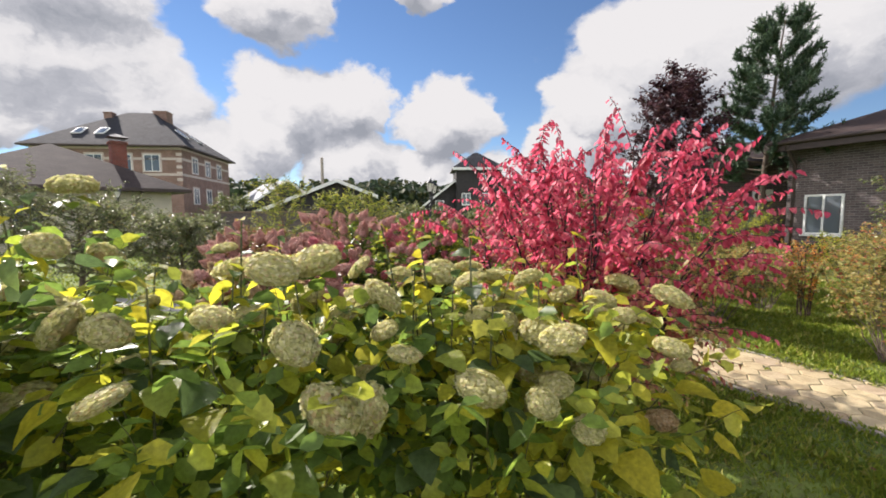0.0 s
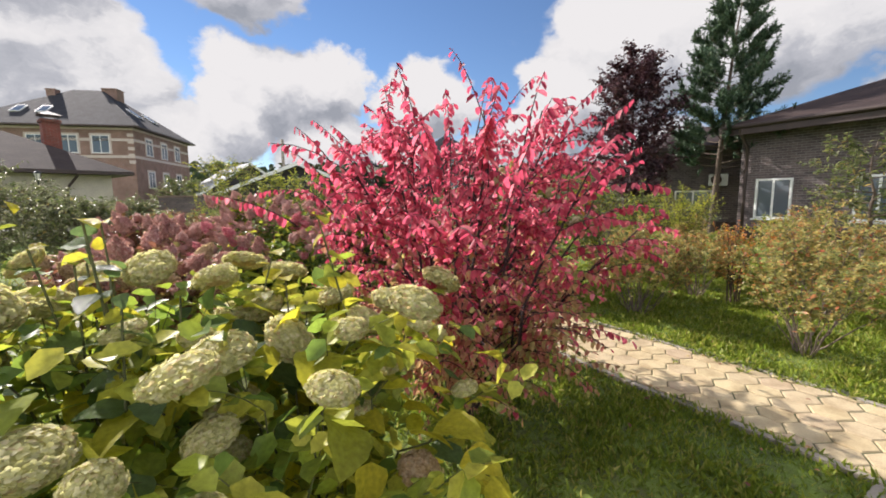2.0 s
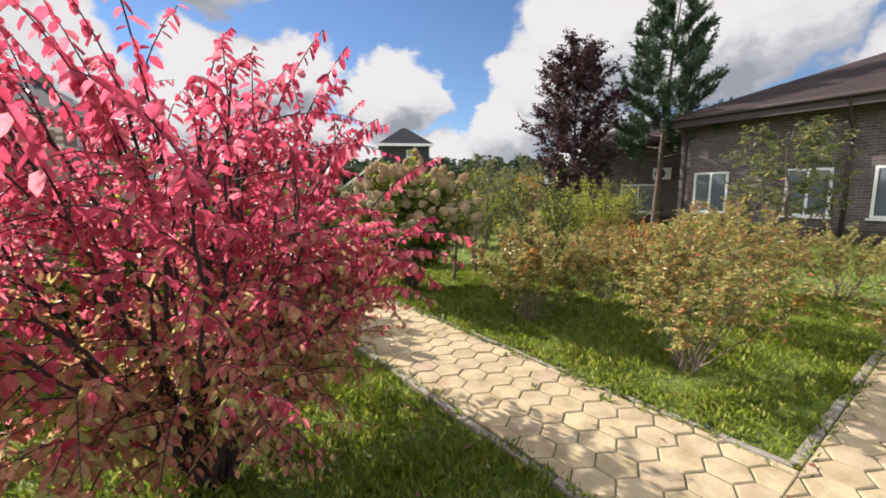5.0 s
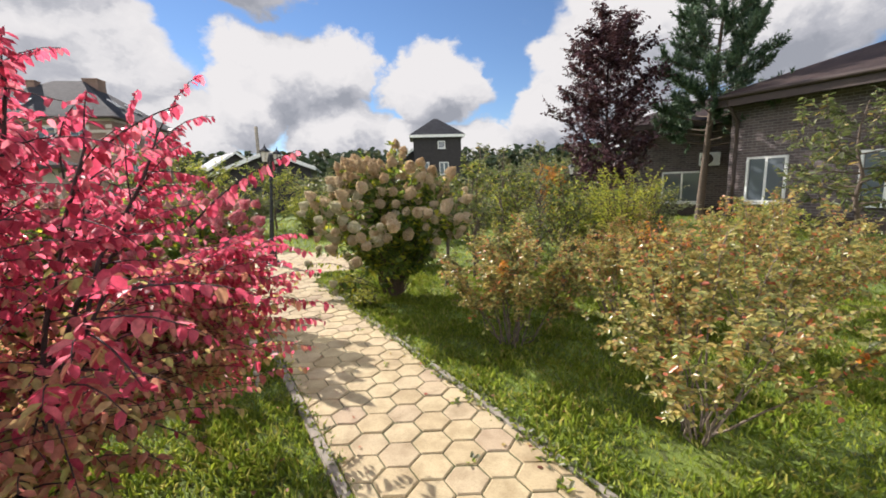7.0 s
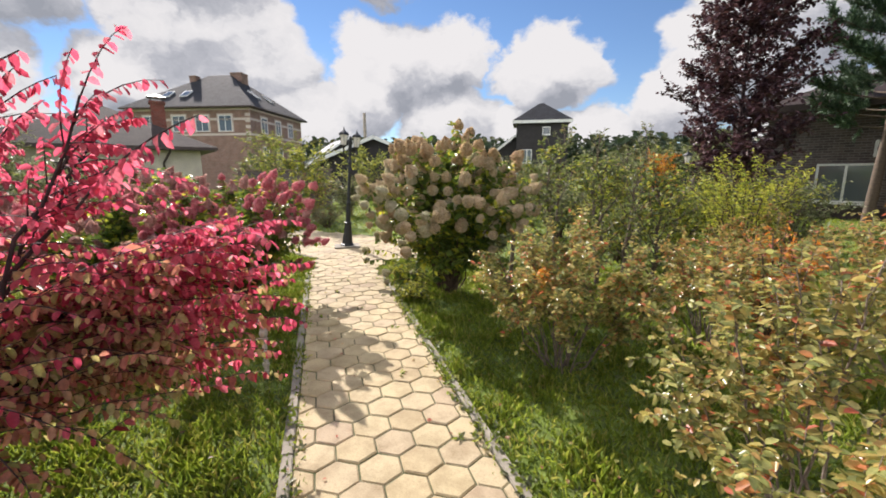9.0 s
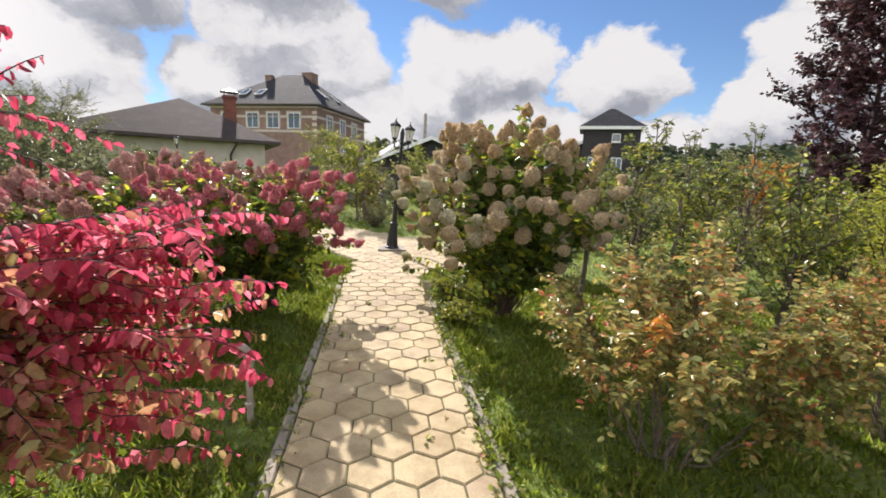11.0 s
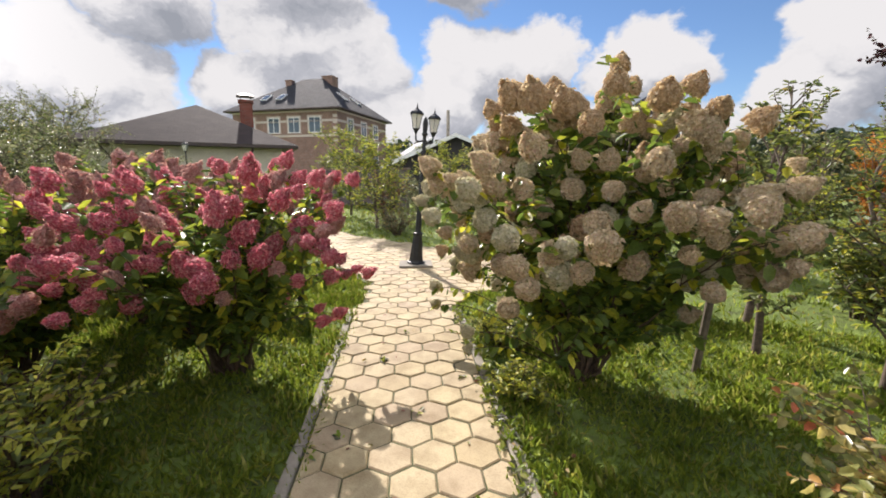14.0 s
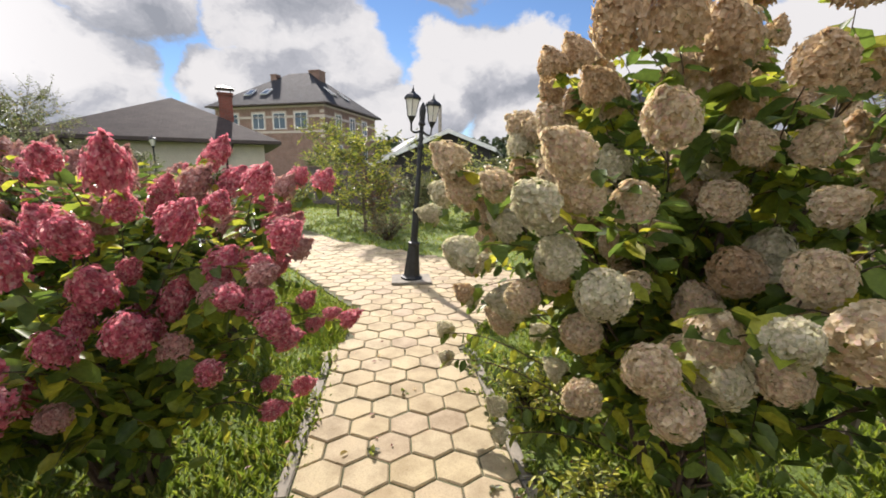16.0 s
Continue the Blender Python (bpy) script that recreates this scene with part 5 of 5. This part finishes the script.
for k, (x, y, r, h) in enumerate(((-3.2, 8.9, 0.9, 1.35), (-4.6, 10.2, 1.0, 1.3), (-2.6, 9.8, 0.8, 1.2), (-4.2, 16.5, 1.0, 1.6))):
    leafy_shrub("russet_shrub", "russet-brown autumn shrub with sparse green leaves", x, y, 120 + k, r, h, [M_BROWNRED, M_GREEN], 0.075, 20, 11, 9)


def tree(name, label, x, y, seed, height, crown, bottom, mats, size, limbs=16, twigs=12, leaves=12, trunk=0.07, stem=M_TRUNK, width=0.5, cone=False, share=0.3, rise=0.35, lean=0.0):
    """A trunk that tapers to the top, limbs set round it, twigs and leaves on the limbs."""
    ob = thing(name, x, y, label, "tree")
    g = Growth(seed)
    rng = g.rng
    line = np.array([(lean * t + rng.normal(0, 0.012 * height) * (0 < t < 1), rng.normal(0, 0.012 * height) * (0 < t < 1), -0.02 + height * t) for t in np.linspace(0, 1, 9)])
    trunk_line = line.copy()
    for k in range(limbs):
        t = bottom + (0.97 - bottom) * (k + rng.random() * 0.7) / limbs
        i = min(int(t * 8), 7)
        p = line[i] + (line[i + 1] - line[i]) * (t * 8 - i)
        f = (t - bottom) / (1 - bottom)
        reach = crown * ((1.02 - f) ** 0.8 if cone else math.sin(math.pi * (0.18 + 0.78 * f)) ** 0.7) * (0.75 + 0.4 * rng.random())
        a = k * 2.4 + rng.normal(0, 0.3)
        e = p + np.array((reach * math.cos(a), reach * math.sin(a), reach * rise * (0.6 + 0.8 * rng.random())))
        bough = arc(p, (p + e) / 2 + np.array((0, 0, -0.05 * reach)), e, 7)
        g.stems.append((bough, max(0.008, trunk * 0.35 * (1 - 0.7 * f)), 0.004))
        for q in range(twigs):
            u = 0.25 + 0.75 * (q + rng.random()) / twigs
            j = min(int(u * 6), 5)
            c = bough[j] + (bough[j + 1] - bough[j]) * (u * 6 - j)
            way = unit(unit(bough[j + 1] - bough[j]) * 0.7 + rng.normal(0, 0.6, 3) + np.array((0, 0, 0.2)))
            ln = (0.22 + 0.3 * rng.random()) * crown * 0.8
            tw = arc(c, c + way * ln * 0.5 + np.array((0, 0, 0.05 * ln)), c + way * ln, 5)
            g.twigs.append((tw, 0.006, 0.002))
            g.leaf_row(tw, leaves, size, 0.25)
    part_mesh("trunk", tube_mesh("trunk", stem, [(trunk_line, trunk, trunk * 0.12)], 10), ob)
    dress(ob, g, stem, mats, (lambda at, r: (r.random(len(at)) < share).astype(int)) if len(mats) > 1 else None, width, LEAF, "crown")
    return ob


tree("purple_plum_tree", "dark purple-leaved tree beside the brick house", 9.4, 17.6, 201, 6.7, 1.75, 0.10, [M_PURPLE], 0.17, 56, 20, 14, 0.10, M_STEM_DARK, 0.6, False, rise=0.7)
tree("pear_tree", "small green fruit tree in front of the house", 9.2, 8.2, 203, 2.6, 0.88, 0.42, [M_GREEN, M_GREYGREEN], 0.11, 24, 11, 9, 0.05, M_TRUNK, 0.36, share=0.15, rise=0.25)
for k, (x, y, h, c) in enumerate(((4.15, 10.5, 2.35, 0.30), (4.95, 12.9, 2.45, 0.34), (5.9, 13.2, 2.6, 0.34), (5.9, 15.3, 2.1, 0.4), (5.2, 10.0, 1.7, 0.35))):
    tree("apple_sapling", "slender young apple tree with sparse green leaves", x, y, 210 + k, h, c, 0.12, [M_GREEN, M_GREYGREEN], 0.075, 20, 3, 8, 0.042, M_TRUNK, 0.5, rise=1.6, lean=0.1)
for k, (x, y, h, c) in enumerate(((4.05, 9.6, 1.95, 0.42), (4.75, 9.3, 1.7, 0.45), (5.35, 8.75, 1.5, 0.45))):
    tree("apple_tree", "young leafy apple tree beside the cream hydrangea", x, y, 260 + k, h, c, 0.16, [M_GREEN, M_YELLOWGREEN], 0.075, 24, 6, 9, 0.035, M_TRUNK, 0.5, share=0.25, rise=1.1)
for k, (x, y, h, c) in enumerate(((-7.4, 9.0, 1.9, 1.1), (-9.0, 8.2, 2.3, 1.3), (-5.6, 9.6, 1.4, 0.9), (-16.2, 13.6, 3.9, 1.9), (-7.6, 13.6, 1.4, 0.9), (-14.0, 10.6, 3.2, 1.6), (-9.8, 13.0, 1.7, 1.0))):
    tree("fruit_tree", "grey-green fruit tree by the outbuilding", x, y, 220 + k, h, c, 0.12, [M_GREYGREEN, M_GREEN], 0.105, 32, 14, 11, 0.06, M_TRUNK, 0.42, rise=0.6)
for k, (x, y, h, c) in enumerate(((-3.7, 15.2, 2.2, 1.0), (-6.8, 18.0, 2.9, 1.3), (-3.2, 19.0, 2.2, 1.2))):
    tree("young_garden_tree", "young garden tree turning yellow-green", x, y, 230 + k, h, c, 0.12, [M_GREEN, M_YELLOWGREEN], 0.115, 26, 12, 10, 0.05, M_TRUNK, 0.45, share=0.5, rise=0.6)
for k, (x, y, h, c) in enumerate(((-0.8, 20.5, 1.8, 1.5), (1.6, 18.0, 1.4, 1.2), (3.6, 19.5, 1.6, 1.4), (5.6, 18.6, 2.0, 1.3), (8.2, 22.5, 2.4, 1.7), (-2.6, 24.0, 2.0, 1.6), (11.2, 25.0, 3.0, 1.9), (2.6, 24.5, 1.9, 1.7), (-12.5, 24.5, 2.6, 1.5), (-22.5, 15.0, 4.2, 2.0), (-19.0, 11.0, 4.0, 2.0), (-14.5, 8.0, 3.4, 1.8))):
    tree("garden_tree", "bushy green garden tree", x, y, 240 + k, h, c, 0.06, [M_GREEN, M_GREYGREEN, M_YELLOWGREEN][: 2 + k % 2], 0.19, 30, 12, 9, 0.07, M_TRUNK, 0.5, share=0.4, rise=0.25)


def pine():
    ob = thing("pine_tree", 13.2, 18.1, "blue-green pine with upright shoots by the house corner", "tree")
    g = Growth(301)
    rng = g.rng
    h = 9.1
    line = np.array([(0.05 * math.sin(5 * t) + 0.4 * t * t, 0.04 * math.cos(4 * t) - 0.3 * t * t, -0.02 + h * t) for t in np.linspace(0, 1, 11)])
    at, along, up, size = [], [], [], []
    for k in range(66):
        t = 0.30 + 0.69 * k / 66
        p = np.array((0.05 * math.sin(5 * t) + 0.4 * t * t, 0.04 * math.cos(4 * t) - 0.3 * t * t, h * t))
        reach = 3.0 * (1.03 - t) ** 0.62 * (0.7 + 0.45 * rng.random()) * (0.75 + 0.25 * min(1, (t - 0.15) * 4))
        a = k * 2.4 + rng.normal(0, 0.25)
        e = p + np.array((reach * math.cos(a), reach * math.sin(a), reach * (0.10 + 0.55 * t)))
        bough = arc(p, (p + e) / 2 + np.array((0, 0, -0.12 * reach)), e, 8)
        g.stems.append((bough, 0.035 * (1.2 - t), 0.006))
        n = int(7 + 10 * reach)
        for q in range(n):
            u = 0.38 + 0.62 * (q + rng.random()) / n
            j = min(int(u * 7), 6)
            c = bough[j] + (bough[j + 1] - bough[j]) * (u * 7 - j)
            way = unit(unit(bough[j + 1] - bough[j]) * 0.8 + rng.normal(0, 0.55, 3) + np.array((0, 0, 0.55)))
            ln = 0.22 + 0.28 * rng.random()
            tw = arc(c, c + way * ln * 0.5, c + way * ln + np.array((0, 0, 0.10)), 4)
            g.twigs.append((tw, 0.008, 0.004))
            m = 34
            s = rng.random(m)
            i = np.minimum((s * 3).astype(int), 2)
            f = tw[i] + (tw[i + 1] - tw[i]) * (s * 3 - i)[:, None]
            at.append(f), along.append(way * 0.9 + rng.normal(0, 0.45, (m, 3)))
            up.append(rng.normal(0, 1, (m, 3))), size.append(0.13 + 0.07 * rng.random(m))
    part_mesh("trunk", tube_mesh("trunk", M_TRUNK, [(line, 0.15, 0.02)], 10), ob)
    g.at, g.along, g.up, g.size = at, along, up, size
    dress(ob, g, M_TRUNK, [M_PINE], None, 0.10, LEAF, "needles")


pine()


def far_woods():
    """The belt of woods on the skyline: many ragged crowns, too many to count."""
    rng = np.random.default_rng(77)
    at, along, up, size = [], [], [], []
    for k in range(620):
        a = radians(rng.uniform(-75, 62))
        r = rng.uniform(105, 175)
        x, y = r * math.sin(a) + 2, r * math.cos(a) + 3
        h = (r * 0.082) * (0.72 + 0.34 * rng.random()) + 2.0 * noise.noise((a * 9, 2, 1))
        spruce = rng.random() < 0.4
        n = 62
        f = rng.random(n) ** (1.2 if spruce else 0.8)
        w = (1.06 - f) * 2.0 if spruce else np.sin(math.pi * (0.2 + 0.75 * f)) * 3.2
        b = rng.random(n) * 6.28
        rr = w * np.sqrt(rng.random(n))
        at.append(np.stack([x + rr * np.cos(b), y + rr * np.sin(b), 0.5 + h * f], 1))
        along.append(np.stack([np.cos(b), np.sin(b), rng.uniform(-0.5, 0.9, n)], 1))
        up.append(rng.normal(0, 0.7, (n, 3)) + np.array((0, -0.6, 0.8)))
        size.append(rng.uniform(1.2, 2.6, n) * (0.7 if spruce else 1.0))
    size = np.concatenate(size)
    me = leaf_mesh("far_woods", [M_FOREST], np.concatenate(at), np.concatenate(along), np.concatenate(up), size, size * 0.8)
    tagged(new("far_woods", me), "distant dark mixed forest along the skyline", "forest", kind="stuff")


far_woods()


# ---- lamps, pipe, bench ----
def lantern(ob, x, y, z, label):
    """A six-sided lantern: tapering glass, ribs, hood and finial; z is its lower end."""
    body = part("lantern", lathe_bm([(0.012, -0.07), (0.03, -0.04), (0.045, -0.01), (0.055, 0.0), (0.055, 0.012)], 6), M_IRON, ob, label)
    body.matrix_basis = pose(x, y, z)
    part("glass", lathe_bm([(0.052, 0.012), (0.092, 0.215)], 6), M_FROST, body, "frosted glass panes")
    hood = lathe_bm([(0.115, 0.212), (0.118, 0.225), (0.085, 0.262), (0.045, 0.285), (0.03, 0.30), (0.012, 0.315), (0.017, 0.33), (0.006, 0.35), (0.004, 0.38)], 6)
    part("hood", hood, M_IRON, body)
    ribs = [([(0.056 * math.cos(k * math.pi / 3), 0.056 * math.sin(k * math.pi / 3), 0.01), (0.075 * math.cos(k * math.pi / 3), 0.075 * math.sin(k * math.pi / 3), 0.11), (0.096 * math.cos(k * math.pi / 3), 0.096 * math.sin(k * math.pi / 3), 0.216)], 0.005, 0.005) for k in range(6)]
    for r in ribs:
        part_mesh("rib", tube_mesh("rib", M_IRON, [r], 4), body)


def twin_lamp():
    ob = thing("garden_lamp", -0.22, 11.28, "black cast-iron garden lamp with two frosted lanterns", "lamp")
    base = part("base_plate", box_bm((-0.27, -0.24, 0.03, 0.27, 0.24, 0.065), bevel=0.008), M_KERB, ob, "grey concrete base slab")
    base.matrix_basis = pose(0, 0, 0, 0, 0, 31)
    part("pedestal", lathe_bm([(0.15, 0.062), (0.155, 0.085), (0.125, 0.105), (0.115, 0.13), (0.075, 0.52), (0.082, 0.54), (0.082, 0.565), (0.055, 0.585), (0.05, 0.62)], 8), M_IRON, ob)
    part("pole", lathe_bm([(0.05, 0.60), (0.044, 0.95), (0.050, 0.98), (0.050, 1.0), (0.036, 1.03), (0.030, 1.8), (0.042, 1.83), (0.042, 1.86), (0.028, 1.89), (0.028, 2.10), (0.05, 2.13), (0.035, 2.17), (0.045, 2.30), (0.03, 2.36), (0.01, 2.40)], 12), M_IRON, ob, smooth=False)
    d = Vector((0.13, 0.99))
    for s in (-1, 1):
        pts = [(0, 0, 2.06), (s * d.x * 0.12, s * d.y * 0.12, 1.98), (s * d.x * 0.22, s * d.y * 0.22, 2.02), (s * d.x * 0.235, s * d.y * 0.235, 2.12)]
        part_mesh("arm", tube_mesh("arm", M_IRON, [(arc(pts[0], pts[1], pts[2], 5).tolist() + [pts[3]], 0.016, 0.013)], 8), ob)
        lantern(ob, s * d.x * 0.235, s * d.y * 0.235, 2.18, "black six-sided lantern")
    # the post leans a little on its slab
    lean = Matrix.Rotation(radians(4.2), 4, Vector((-0.49, 0.87, 0)))
    for o in ob.children:
        if o != base:
            o.matrix_basis = lean @ o.matrix_basis


def post_lamp(x, y, h):
    ob = thing("post_lamp", x, y, "slim garden post lamp with a white lantern", "lamp", "small garden lamps")
    part("pole", lathe_bm([(0.06, -0.02), (0.06, 0.05), (0.03, 0.09), (0.024, h - 0.36), (0.04, h - 0.34)], 8), M_IRON, ob)
    lantern(ob, 0, 0, h - 0.32, "white-paned lantern")


def standpipe():
    ob = thing("standpipe", 1.91, 5.81, "weathered plastic standpipe with an elbow and tap", "pipe")
    part_mesh("riser", tube_mesh("riser", M_PIPE, [([(0, 0, -0.05), (0.002, 0.002, 0.2), (0, 0, 0.33)], 0.019, 0.019)], 12), ob)
    part("valve", lathe_bm([(0.022, 0.30), (0.030, 0.31), (0.030, 0.335), (0.024, 0.345), (0.033, 0.37), (0.033, 0.395), (0.025, 0.405), (0.025, 0.45)], 12), M_PIPE, ob)
    d = (-0.85, -0.52)
    part_mesh("elbow", tube_mesh("elbow", M_PIPE, [(arc((0, 0, 0.43), (0, 0, 0.485), (0.06 * d[0], 0.06 * d[1], 0.485), 7), 0.026, 0.024), ([(0.05 * d[0], 0.05 * d[1], 0.485), (0.10 * d[0], 0.10 * d[1], 0.483), (0.13 * d[0], 0.13 * d[1], 0.478)], 0.018, 0.018)], 12), ob)
    part_mesh("tap_lever", tube_mesh("tap_lever", M_PIPE, [([(0, 0, 0.335), (0.05 * d[0], 0.05 * d[1], 0.335), (0.10 * d[0], 0.10 * d[1], 0.332)], 0.008, 0.006)], 8), ob)
    part("collar", lathe_bm([(0.021, 0.10), (0.027, 0.105), (0.027, 0.13), (0.021, 0.135)], 12), M_PIPE, ob)


def bench():
    ob = thing("garden_bench", -1.0, 8.75, "dark slatted wooden garden bench", "bench", "", 0, 8)
    for x in (-0.5, 0.5):
        part("leg", box_bm((x - 0.03, -0.2, -0.02, x + 0.03, -0.14, 0.42), (x - 0.03, 0.18, -0.02, x + 0.03, 0.24, 0.86), bevel=0.005), M_DARKWOOD, ob)
    for y in (-0.18, -0.07, 0.04, 0.15):
        part("slat", box_bm((-0.58, y - 0.045, 0.424, 0.58, y + 0.045, 0.45), bevel=0.005), M_DARKWOOD, ob)
    for z in (0.58, 0.68, 0.78):
        part("slat", box_bm((-0.58, 0.148, z, 0.58, 0.176, z + 0.07), bevel=0.005), M_DARKWOOD, ob)


twin_lamp()
post_lamp(7.4, 15.1, 2.12)
post_lamp(-11.2, 14.7, 2.6)
standpipe()
bench()
for k, (x, y, h, tilt) in enumerate(((3.55, 9.0, 0.95, 6), (6.05, 13.0, 1.3, -4), (6.9, 13.0, 1.5, 3))):
    ob = thing("wooden_stake", x, y, "weathered wooden stake supporting a young tree", "stake", "tree stakes")
    part("post", lathe_bm([(0.03, -0.1), (0.028, h * 0.5), (0.027, h - 0.03), (0.018, h)], 8), M_WOODPOST, ob).matrix_basis = pose(0, 0, 0, tilt, tilt / 2, 0)


# ---- grass, weeds and pavers ----
def gravel_walk():
    line = [(-11.0, 8.6), (-8.0, 8.25), (-5.9, 8.0), (-3.9, 7.78)]
    v, f = [], []
    for x, y in line:
        v += [(x, y - 0.42, 0.0), (x, y + 0.42, 0.0), (x, y + 0.40, 0.022), (x, y - 0.40, 0.022)]
    for k in range(len(line) - 1):
        a = 4 * k
        f += [(a + 3, a + 7, a + 6, a + 2), (a, a + 4, a + 7, a + 3), (a + 2, a + 6, a + 5, a + 1)]
    tagged(new("gravel_walk", mesh_from("gravel_walk", v, f, [M_GRAVEL])), "pale grey gravel walk across the lawn", "path", kind="structure")


for k, (x, y, r, h, n) in enumerate(((-1.1, 16.6, 0.9, 1.3, 1), (0.7, 15.6, 1.0, 1.2, 0), (-6.2, 15.2, 0.9, 1.2, 0), (-3.4, 17.6, 1.0, 1.4, 2), (5.3, 11.2, 0.6, 1.0, 0), (6.5, 11.9, 0.8, 1.3, 1), (7.6, 13.4, 0.9, 1.5, 0), (4.3, 13.6, 0.8, 1.3, 2), (3.1, 14.6, 0.9, 1.4, 0), (5.4, 15.2, 1.0, 1.6, 1), (8.8, 13.0, 0.8, 1.4, 2), (1.8, 14.2, 0.8, 1.0, 0), (9.8, 10.6, 0.8, 1.0, 1), (3.0, 10.9, 0.5, 0.7, 2))):
    leafy_shrub("garden_shrub", ("dense green shrub among the young trees", "yellow-green leafy shrub on the lawn", "grey-green leafy shrub on the lawn")[n], x, y, 400 + k, r, h, ([M_GREEN, M_YELLOWGREEN], [M_YELLOWGREEN, M_GREEN], [M_GREYGREEN, M_GREEN])[n], 0.085, 24, 12, 10)


gravel_walk()
grass()
weeds()
fallen_leaves()
kerb("kerb_1", (HALF + 0.036, S0 + 0.03), (HALF + 0.036, S1))
kerb("kerb_2", (-HALF - 0.036, S0 + 0.03), (-HALF - 0.036, S1))
kerb("kerb_3", (HALF + 0.08, S0 + 0.036), (7.0, S0 + 0.036))
kerb("kerb_4", (-7.0, S0 + 0.036), (-HALF - 0.08, S0 + 0.036))
path("paved_path_1", "main path of sandy hexagonal concrete pavers", (-HALF, HALF, S0, S1), None, lambda u, s: True)
path("paved_path_2", "cross path of sandy hexagonal concrete pavers", (-9.0, 9.0, CROSS[0], CROSS[1]), None, lambda u, s: -1.6 < u < 4.6)
path("paved_path_3", "paved junction of sandy hexagonal pavers round the lamp", (-8.5, 9.0, 2.6, 9.5), PLAZA, lambda u, s: -1.6 < u < 1.7)
